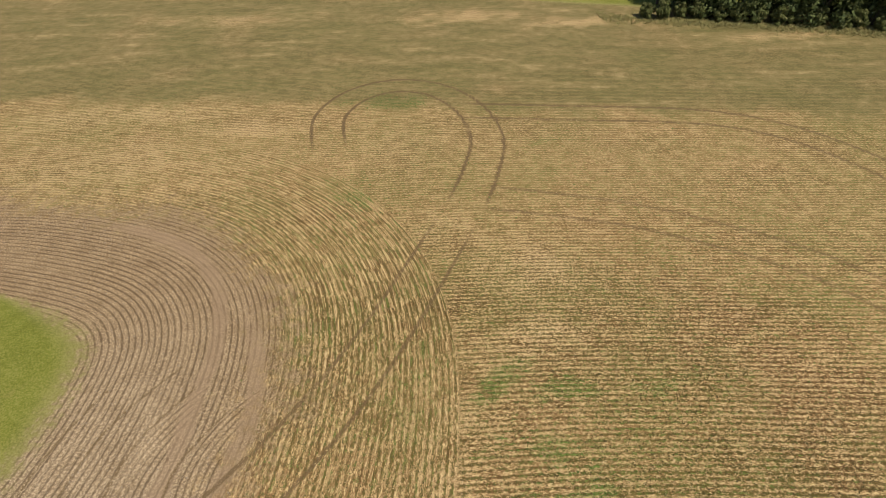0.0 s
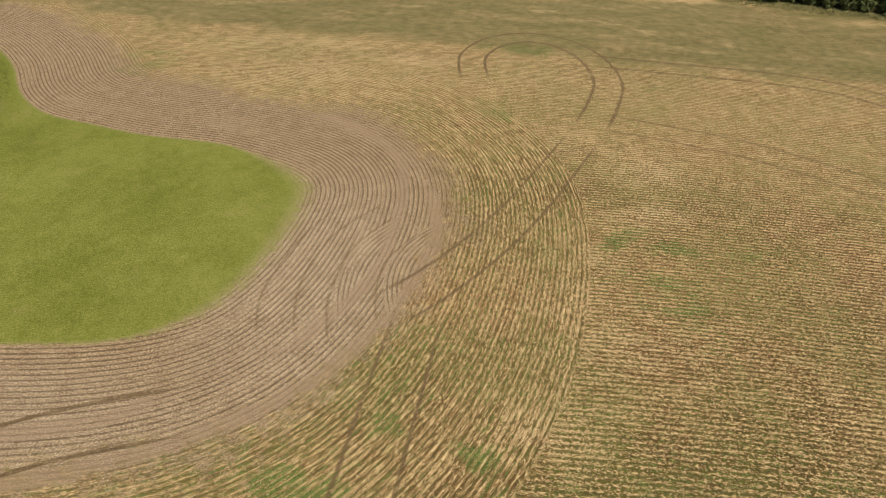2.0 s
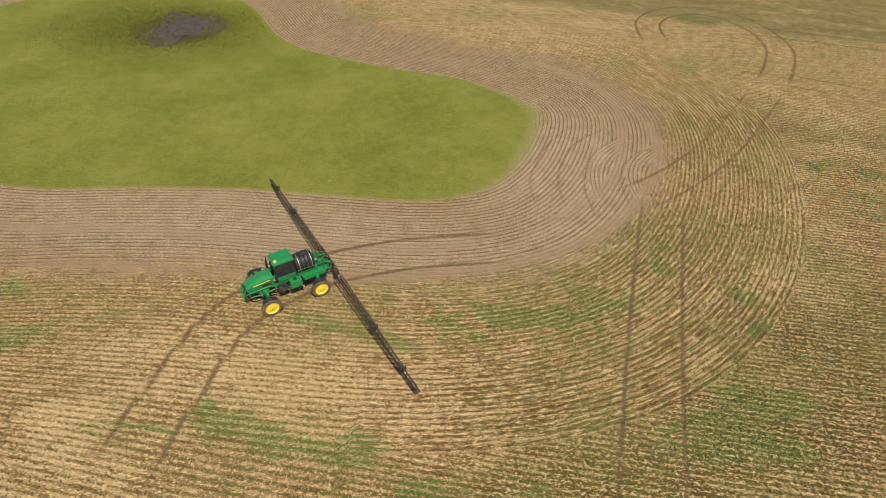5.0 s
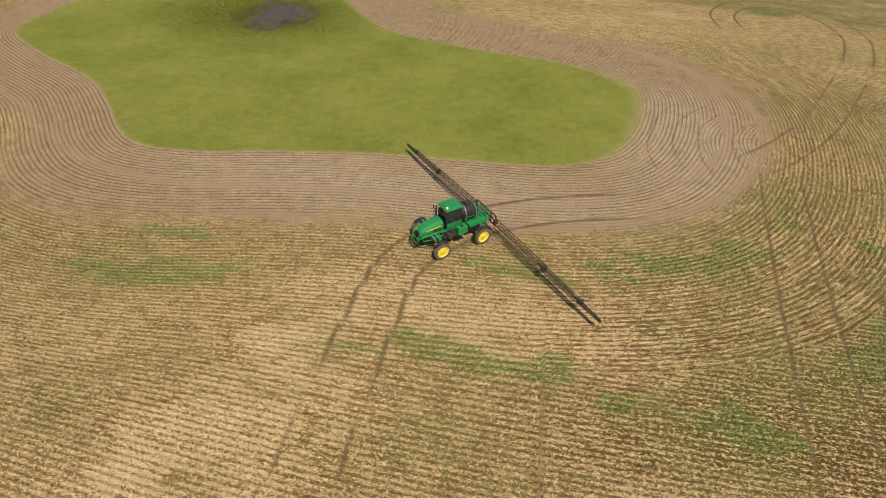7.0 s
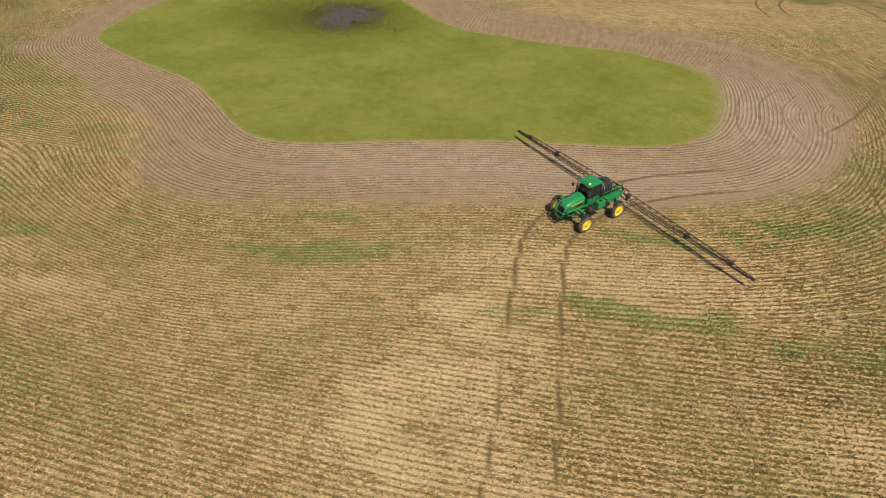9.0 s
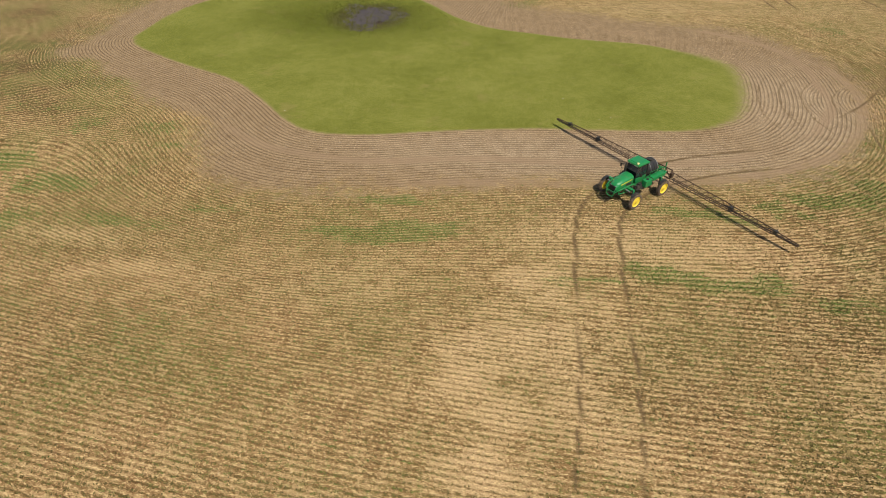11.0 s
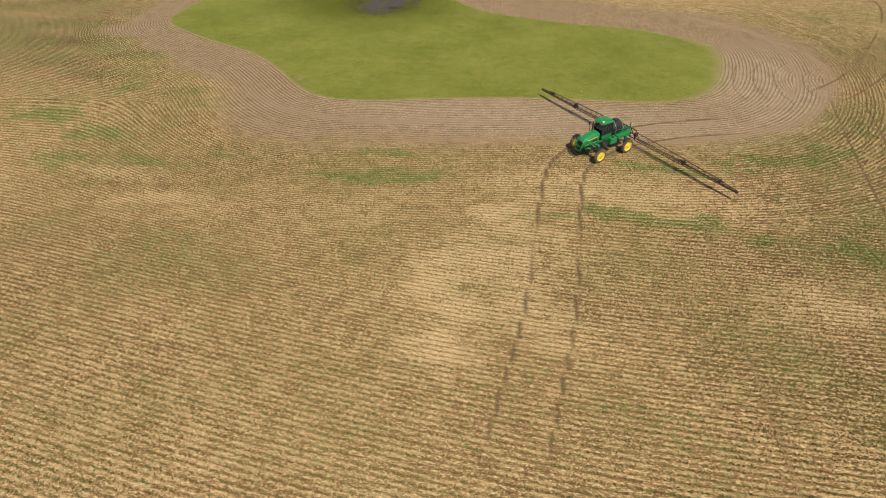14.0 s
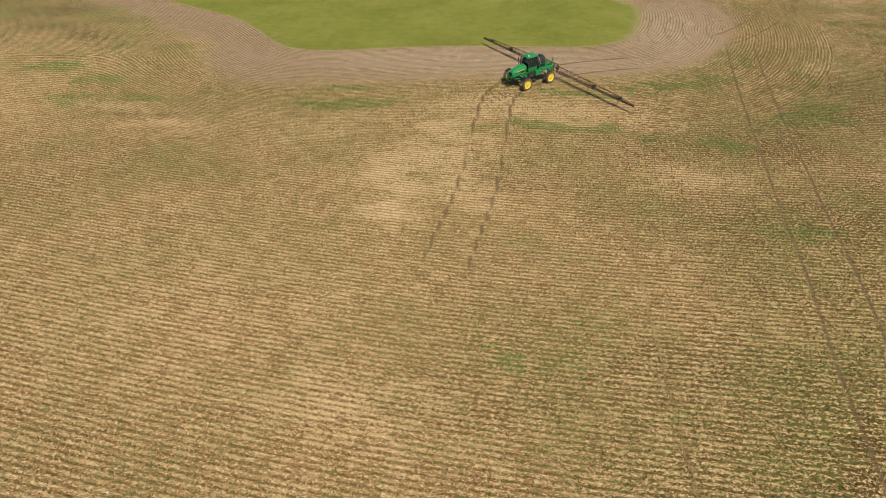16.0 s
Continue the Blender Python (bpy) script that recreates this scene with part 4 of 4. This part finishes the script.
    for x in (0.68, 1.12):
        pipe(bm, [(x, -0.95, 1.95), (x, -1.45, 1.35), (x, -1.62, 0.72)], 0.028)
        pipe(bm, [(x, -0.95, 1.95), (x, -1.05, 2.75), (x, -0.85, 2.85)], 0.02)
    for k in range(5):
        t = k / 4
        box(bm, (0.46, 0.16, 0.03), (0.90, -0.98 - 0.62 * t, 1.88 - 1.12 * t))
    box(bm, (1.0, 0.45, 0.05), (0.65, -0.95, 1.98), bevel=0.01)
    part("ladder", bm, M_BLACK, s, "black folding access ladder")
    bm = bmesh.new()
    box(bm, (0.5, 0.42, 0.55), (-1.05, -1.1, 1.75), (0, 0, 6), 0.05)
    box(bm, (0.8, 0.4, 0.2), (-1.9, -1.05, 1.80), bevel=0.04)
    part("foam_tank", bm, M_BLACK, s, "small dark auxiliary tank")
    # rear lift
    bm = bmesh.new()
    for side in (1, -1):
        for z in (1.30, 1.95):
            box(bm, (1.15, 0.09, 0.12), (-3.0, 0.52 * side, z), (0, -6, 0), 0.015)
        pipe(bm, [(-2.55, 0.62 * side, 1.25), (-2.55, 0.62 * side, 2.45), (-3.45, 0.72 * side, 1.95)], 0.05, 8)
        pipe(bm, [(-2.55, 0.62 * side, 2.45), (-3.45, 0.72 * side, 1.05)], 0.04, 8)
        rod(bm, (-2.6, 0.35 * side, 1.35), (-3.42, 0.35 * side, 1.9), 0.055, 10)
    pipe(bm, [(-2.55, -0.62, 2.45), (-2.55, 0.62, 2.45)], 0.05, 8)
    part("boom_lift", bm, M_GREEN, s, "green lift linkage behind the tank")
    bm = bmesh.new()
    rod(bm, (-2.75, 1.18, 1.9), (-2.75, 1.18, 3.05), 0.04, 8)
    box(bm, (0.10, 0.10, 0.45), (-2.75, 1.18, 2.85), bevel=0.02)
    part("rear_post", bm, M_GREEN, s, "upright boom rest")
    # boom
    cx = -3.60
    bm = bmesh.new()
    for z in (0.98, 1.45, 1.98):
        box(bm, (0.10, 3.0, 0.09), (cx, 0, z), bevel=0.012)
    for y in (-1.45, -0.72, 0, 0.72, 1.45):
        box(bm, (0.08, 0.08, 1.0), (cx, y, 1.48), bevel=0.012)
    for side in (1, -1):
        pipe(bm, [(cx, 0.72 * side, 1.0), (cx, 0, 1.95)], 0.03)
        pipe(bm, [(cx, 1.45 * side, 1.0), (cx, 0.72 * side, 1.95)], 0.03)
        box(bm, (0.35, 0.28, 0.5), (cx + 0.05, 1.55 * side, 1.5), bevel=0.03)
    centre = part("boom_centre", bm, M_BOOM, s, "dark steel middle section of the boom")

    def truss(bm, side, y0, y1, h0, h1, w0, w1, z0):
        """A four-legged lattice from y0 to y1."""
        n = max(3, int((y1 - y0) / 0.75))
        ys = [y0 + (y1 - y0) * k / n for k in range(n + 1)]
        legs = []
        for y in ys:
            t = (y - y0) / (y1 - y0)
            h, w = h0 + (h1 - h0) * t, w0 + (w1 - w0) * t
            legs.append([(cx - w / 2, y * side, z0), (cx + w / 2, y * side, z0), (cx, y * side, z0 + h)])
        for k in range(3):
            pipe(bm, [legs[0][k], legs[-1][k]], 0.044, 5)
        for a, b in zip(legs[:-1], legs[1:]):
            for i, j in ((0, 2), (1, 2), (0, 1)):
                pipe(bm, [a[i], b[j]], 0.020, 4)
                pipe(bm, [b[i], b[j]], 0.024, 4)

    for side in (1, -1):
        for name, y0, y1, h0, h1, w0, w1 in (("boom_inner_wing", 1.6, 8.0, 0.78, 0.62, 0.62, 0.52), ("boom_outer_wing", 8.2, 12.3, 0.55, 0.40, 0.44, 0.32), ("boom_tip", 12.5, 14.46, 0.30, 0.18, 0.22, 0.12)):
            bm = bmesh.new()
            truss(bm, side, y0, y1, h0, h1, w0, w1, 1.00)
            wing = part(name, bm, M_BOOM, s, "dark steel lattice boom section")
            bm = bmesh.new()
            pipe(bm, [(cx - 0.16, y0 * side, 0.92), (cx - 0.16, y1 * side, 0.92)], 0.03, 6)
            pipe(bm, [(cx + 0.1, y0 * side, 1.14), (cx + 0.12, (y0 + y1) / 2 * side, 1.09), (cx + 0.1, y1 * side, 1.12)], 0.03, 5)
            part("spray_pipe", bm, M_BLACK, wing, "black spray line and hose")
            y = y0 + 0.2
            while y < y1:
                bm = bmesh.new()
                rod(bm, (cx - 0.16, y * side, 0.93), (cx - 0.16, y * side, 0.76), 0.028, 6)
                box(bm, (0.07, 0.05, 0.06), (cx - 0.16, y * side, 0.76), bevel=0.01)
                part("nozzle", bm, M_BLACK, wing)
                y += 0.51
        for y, k in ((8.1, 0.42), (12.4, 0.30)):
            bm = bmesh.new()
            box(bm, (k, 0.30, k * 1.25), (cx + 0.06, y * side, 1.24), bevel=0.04)
            rod(bm, (cx + 0.12, (y - 0.65) * side, 1.32), (cx + 0.12, (y + 0.35) * side, 1.40), 0.05, 8)
            rod(bm, (cx - k * 0.55, y * side, 0.95), (cx - k * 0.55, y * side, 1.45), 0.05, 8)
            part("boom_hinge", bm, M_BLACK, s, "folding hinge with cylinder")
    cab.location = (-0.22, 0, 0.10)
    tank.location = (-0.05, 0, 0.20)
    return s


sprayer = build_sprayer()
sprayer.matrix_world = pose(10.42, 38.75, 0.0, 0, 0, -140) @ Matrix.Scale(0.93, 4)


# ---- stones lying in the grass and on the soil ----
def build_stone(rng_, size):
    bm = bmesh.new()
    bmesh.ops.create_icosphere(bm, subdivisions=2, radius=size)
    for v in bm.verts:
        v.co *= 0.75 + 0.5 * noise.noise(v.co * (1.6 / size) + Vector((rng_.random() * 9, 0, 0)))
        v.co.z *= 0.6
    me = bpy.data.meshes.new("stone")
    bm.to_mesh(me)
    bm.free()
    me.materials.append(M_STONE)
    return tagged(new("stone", me), "pale field stone lying on the ground", "stone", group="pale stones")


stone_rng = random.Random(12)
for x, y in ((-27.6, 54.6), (-26.9, 52.9), (-6.5, 55.6), (5.6, 58.6), (9.2, 53.2), (10.6, 53.9), (3.5, 58.2), (-13, -10.5), (-10.5, -12), (-12.8, -14.6), (-12.5, -15.9), (12.8, 66)):
    stone = build_stone(stone_rng, stone_rng.uniform(0.07, 0.11))
    stone.matrix_world = pose(x, y, 0.04, 0, 0, stone_rng.uniform(0, 360))


# ---- loose cover: plants, straw, weeds, sedge, clods ----
veg = np.random.default_rng(21)


def at_points(field, x, y):
    """Values of a field of the sheet at points."""
    i, j = np.clip(np.searchsorted(GX, x), 0, nx - 1), np.clip(np.searchsorted(GY, y), 0, ny - 1)
    return field[j, i]


def on_rows(x, y):
    """Moves points onto the nearest planted line."""
    for _ in range(2):
        def across(px, py):
            d = spread(CD, px, py)
            _, straight, _, curved, ring, _ = row_place(px, py, d, d)
            return np.where(ring, curved, straight)
        a = across(x, y)
        gx, gy = (across(x + 0.05, y) - a) / 0.05, (across(x, y + 0.05) - a) / 0.05
        fine_ = (np.abs(gx) < 1.6) & (np.abs(gy) < 1.6)
        off = a - np.round(a / ROW) * ROW
        q = np.maximum(gx**2 + gy**2, 0.2)
        x, y = x - np.where(fine_, off * gx / q, 0), y - np.where(fine_, off * gy / q, 0)
    return x, y


def tufts(name, x, y, z, tall, wide, blades, spreadout, material, label, category):
    """One mesh of many small tufts, each a few leaning pointed blades."""
    n = len(x)
    turn = veg.uniform(0, 2 * math.pi, (n, blades))
    h = tall[:, None] * veg.uniform(0.6, 1.15, (n, blades))
    w = wide[:, None] * veg.uniform(0.7, 1.2, (n, blades))
    lean = spreadout * tall[:, None] * veg.uniform(0.3, 1.0, (n, blades))
    bx, by = x[:, None] + 0.15 * lean * np.cos(turn), y[:, None] + 0.15 * lean * np.sin(turn)
    px, py = -np.sin(turn) * w / 2, np.cos(turn) * w / 2
    bz = np.broadcast_to(z[:, None], bx.shape)
    v = np.stack([np.stack([bx - px, by - py, bz], -1), np.stack([bx + px, by + py, bz], -1),
                  np.stack([bx + lean * np.cos(turn), by + lean * np.sin(turn), bz + h], -1)], 2).reshape(-1, 3)
    me = mesh_from(name, v, np.arange(len(v)).reshape(-1, 3), material)
    return tagged(new(name, me), label, category, kind="stuff")


M_CROP = leaf_material("crop_leaf", (0.080, 0.062, 0.018), (0.190, 0.150, 0.048), (0.33, 0.24, 0.10))
M_WEED = leaf_material("weed_leaf", (0.050, 0.080, 0.014), (0.122, 0.180, 0.035), (0.20, 0.18, 0.06))
M_SEDGE = leaf_material("sedge_leaf", (0.080, 0.090, 0.012), (0.190, 0.185, 0.030), (0.26, 0.22, 0.06))
M_STRAWS = leaf_material("straw_stalk", (0.30, 0.20, 0.09), (0.48, 0.34, 0.175), (0.62, 0.46, 0.26))
M_CLOD = leaf_material("soil_clod", (0.17, 0.12, 0.078), (0.36, 0.28, 0.20))


def sample(n, x0, x1, y0, y1):
    return veg.uniform(x0, x1, n), veg.uniform(y0, y1, n)


# crop plants, standing in their lines
x, y = sample(560000, -50, 92, -19, 92)
d = spread(CD, x, y)
thin = at_points(STRAWM, x, y)
keep = (d > 9.5) & (veg.random(len(x)) < 0.60 + 0.35 * at_points(DENSE, x, y) - 0.45 * np.clip(thin, 0, 1)) & (veg.random(len(x)) < smooth(d, 9.5, 15) * (1 - 0.95 * smooth(y, 58, 90)) * (1 - smooth(x, 66, 92)) * smooth(x, -50, -36)) & (at_points(TRACK, x, y) < 0.35) & (at_points(PATHM, x, y) < 0.4)
x, y = on_rows(x[keep], y[keep])
loose = 0.055 + 0.10 * at_points(DENSE, x, y)
x, y = x + veg.normal(0, 1, len(x)) * loose, y + veg.normal(0, 1, len(x)) * loose
tufts("crop_plants", x, y, at_points(Z, x, y), veg.uniform(0.06, 0.14, len(x)), veg.uniform(0.045, 0.085, len(x)), 3, 0.9, M_CROP,
      "rows of small withered brown-green crop plants", "crop")

# straw and stubble lying between the lines
x, y = sample(420000, -46, 78, -19, 102)
d = spread(CD, x, y)
dens = -0.10 + 0.5 * at_points(DENSE, x, y) + 0.5 * np.clip(at_points(STRAWM, x, y), 0, 1) + 0.25 * (at_points(RAGGED, x, y) - 1.0)
keep = (d > 8) & (veg.random(len(x)) < dens * smooth(d, 8, 14)) & (at_points(PATHM, x, y) < 0.5)
x, y = x[keep], y[keep]
n = len(x)
along_turn = veg.normal(ROW_TURN, 0.9, n)
half, wd = veg.uniform(0.03, 0.075, n), veg.uniform(0.012, 0.026, n)
ux, uy = np.cos(along_turn), np.sin(along_turn)
zz = at_points(Z, x, y) + 0.022
tilt = veg.normal(0, 0.012, n)
v = np.stack([np.stack([x - ux * half - uy * wd, y - uy * half + ux * wd, zz - tilt], -1), np.stack([x - ux * half + uy * wd, y - uy * half - ux * wd, zz - tilt], -1),
              np.stack([x + ux * half + uy * wd, y + uy * half - ux * wd, zz + tilt + 0.008], -1), np.stack([x + ux * half - uy * wd, y + uy * half + ux * wd, zz + tilt + 0.008], -1)], 1)
tagged(new("straw", mesh_from("straw", v.reshape(-1, 3), np.arange(4 * n).reshape(-1, 4), M_STRAWS)), "pale straw and stubble strewn between the rows", "straw", kind="stuff")

# green weeds in patches
x, y = sample(420000, -60, 90, -19, 112)
d = spread(CD, x, y)
w = at_points(WEED, x, y)
keep = (d > 10) & (veg.random(len(x)) < np.clip((w - 0.26) * 1.9, 0.010, 0.9))
x, y = x[keep], y[keep]
half_rows = veg.random(len(x)) < 0.5
rx, ry = on_rows(x, y)
x, y = np.where(half_rows, rx, x), np.where(half_rows, ry, y)
tufts("weeds", x, y, at_points(Z, x, y), veg.uniform(0.05, 0.13, len(x)), veg.uniform(0.06, 0.12, len(x)), 3, 1.1, M_WEED, "green weeds growing in patches among the rows", "weeds")

# sedge round the puddle and rough grass in the hollow
x, y = sample(170000, -62, 34, 44, 112)
d = spread(CD, x, y)
mar, wet = at_points(MARSH, x, y), at_points(MUD, x, y)
inpool = ((x + 24.0) / 3.9) ** 2 + ((y - 88.8) / 5.2) ** 2 < 0.75 + 0.5 * np.sin(x * 1.7 + y) * np.sin(y * 1.3)
keep = (d < -0.8) & (veg.random(len(x)) < np.clip(mar * 1.1 - 0.08, 0.006, 0.8)) & (~inpool | (veg.random(len(x)) < 0.16))
x, y, mar = x[keep], y[keep], mar[keep]
tufts("sedge", x, y, np.maximum(at_points(Z, x, y), -0.06), 0.05 + 0.13 * mar * veg.uniform(0.5, 1.1, len(x)), 0.08 + 0.09 * mar, 3, 0.9, M_SEDGE, "dark green sedge tufts round a puddle", "sedge")

# clods of the tilled band
x, y = sample(150000, -75, 48, 30, 112)
d = spread(CD, x, y)
keep = (d > 0.5) & (veg.random(len(x)) < 0.75 * (1 - smooth(d, 9, 14))) & (at_points(PATHM, x, y) < 0.55)
x, y = x[keep], y[keep]
n = len(x)
r = veg.uniform(0.025, 0.085, n) * veg.uniform(0.6, 1.0, n)
turn = veg.uniform(0, 2 * math.pi, n)
zz = at_points(Z, x, y) - 0.01
base = [np.stack([x + r * np.cos(turn + k * 2.094) * veg.uniform(0.7, 1.2, n), y + r * np.sin(turn + k * 2.094), zz], -1) for k in range(3)]
peak = np.stack([x + veg.normal(0, 0.2, n) * r, y + veg.normal(0, 0.2, n) * r, zz + r * veg.uniform(0.8, 1.3, n)], -1)
v = np.stack(base + [peak], 1).reshape(-1, 3)
f = (np.arange(n)[:, None, None] * 4 + np.array([[0, 1, 3], [1, 2, 3], [2, 0, 3]])[None]).reshape(-1, 3)
tagged(new("soil_clods", mesh_from("soil_clods", v, f, M_CLOD)), "crumbly grey-brown clods on the tilled band", "soil", kind="stuff")


# ---- trees and scrub at the field's edge ----
M_LEAVES = leaf_material("tree_leaf", (0.026, 0.036, 0.010), (0.085, 0.105, 0.028), (0.13, 0.14, 0.05))


M_SCRUB = leaf_material("scrub_leaf", (0.045, 0.055, 0.014), (0.12, 0.13, 0.035), (0.17, 0.15, 0.06))


def build_tree(seed, tall, name="tree"):
    """A broadleaf tree: trunk with limbs, and a crown of small leaf clumps."""
    r = np.random.default_rng(seed)
    t = tagged(new(name), "dark green broadleaf tree in a hedgerow" if name == "tree" else "dull green bush at the field edge", "tree" if name == "tree" else "bush", group="trees along the field" if name == "tree" else "scrub along the field")
    bm = bmesh.new()
    trunk_h = tall * (0.5 if name == "tree" else 0.25)
    rod(bm, (0, 0, -0.1), (0.1, 0.05, trunk_h), 0.028 * tall, 8, 0.014 * tall)
    tips = []
    for k in range(9):
        a, lift = 2.4 * k, r.uniform(0.35, 1.0)
        start = Vector((0.1 * lift, 0.05 * lift, trunk_h * lift))
        tip = start + Vector((math.cos(a), math.sin(a), r.uniform(0.5, 1.1))) * tall * r.uniform(0.16, 0.30)
        rod(bm, start, tip, 0.010 * tall, 5, 0.004 * tall)
        tips.append(np.array(tip))
    trunk = part("trunk", bm, M_BARK, t)
    # crown: leaves about many lumps of unequal size
    low = np.stack([r.normal(0, 0.19 * tall, 22), r.normal(0, 0.19 * tall, 22), r.uniform(0.10, 0.9, 22) * tall], 1)
    lumps = np.concatenate([np.array(tips), low])
    per = 105
    c = np.repeat(lumps, per, 0)
    u = r.normal(0, 1, c.shape)
    u /= np.linalg.norm(u, axis=1)[:, None]
    rad = np.repeat(r.uniform(0.09, 0.17, len(lumps)) * tall, per)[:, None]
    p = c + u * rad * r.uniform(0.65, 1.08, (len(c), 1))
    p[:, 2] = np.maximum(p[:, 2], 0.12)
    s1 = r.normal(0, 1, p.shape)
    s1 /= np.linalg.norm(s1, axis=1)[:, None]
    s2 = np.cross(u, s1)
    size = r.uniform(0.14, 0.36, (len(p), 1)) * (tall / 7) ** 0.5
    v = np.stack([p - s1 * size, p + s2 * size * 0.6, p + s1 * size, p - s2 * size * 0.6], 1).reshape(-1, 3)
    crown = new("crown", mesh_from("crown", v, np.arange(len(v)).reshape(-1, 4), M_LEAVES if name == "tree" else M_SCRUB))
    crown.parent = t
    return t


tree_rng = random.Random(5)
kinds = [build_tree(31, 8.5), build_tree(32, 7.0), build_tree(33, 10.0)]
bushes = [build_tree(41, 2.6, "bush"), build_tree(42, 3.4, "bush")]
placed = 0
for k in range(40):
    x = 101 + 2.0 * k + tree_rng.uniform(-0.6, 0.6)
    y = 133.6 - 0.33 * (x - 95) + (0.6 if k % 2 else 5.0) + tree_rng.uniform(-0.8, 1.2)
    m = pose(x, y, 0, 0, 0, tree_rng.uniform(0, 360))
    if k < 3:
        kinds[k].matrix_basis = m
    else:
        copy_thing(kinds[k % 3], m)
for k in range(26):
    x = 96 + 2.8 * k
    y = 132.6 - 0.33 * (x - 92) + tree_rng.uniform(-0.8, 0.9)
    m = pose(x, y, 0, 0, 0, tree_rng.uniform(0, 360))
    if k < 2:
        bushes[k].matrix_basis = m
    else:
        copy_thing(bushes[k % 2], m)

M_RANK = leaf_material("rank_grass", (0.16, 0.15, 0.05), (0.28, 0.24, 0.09), (0.40, 0.32, 0.14))
# rank grass along the foot of the hedge
x = veg.uniform(70, 160, 9000)
y = 131.8 - 0.33 * (x - 92) + veg.normal(-0.6, 1.3, len(x))
keep = x > 89
x, y = x[keep], y[keep]
tufts("tall_grass", x, y, np.zeros(len(x)), veg.uniform(0.15, 0.42, len(x)), veg.uniform(0.05, 0.12, len(x)), 4, 1.2, M_RANK, "rank yellow-green grass below the hedge", "grass")
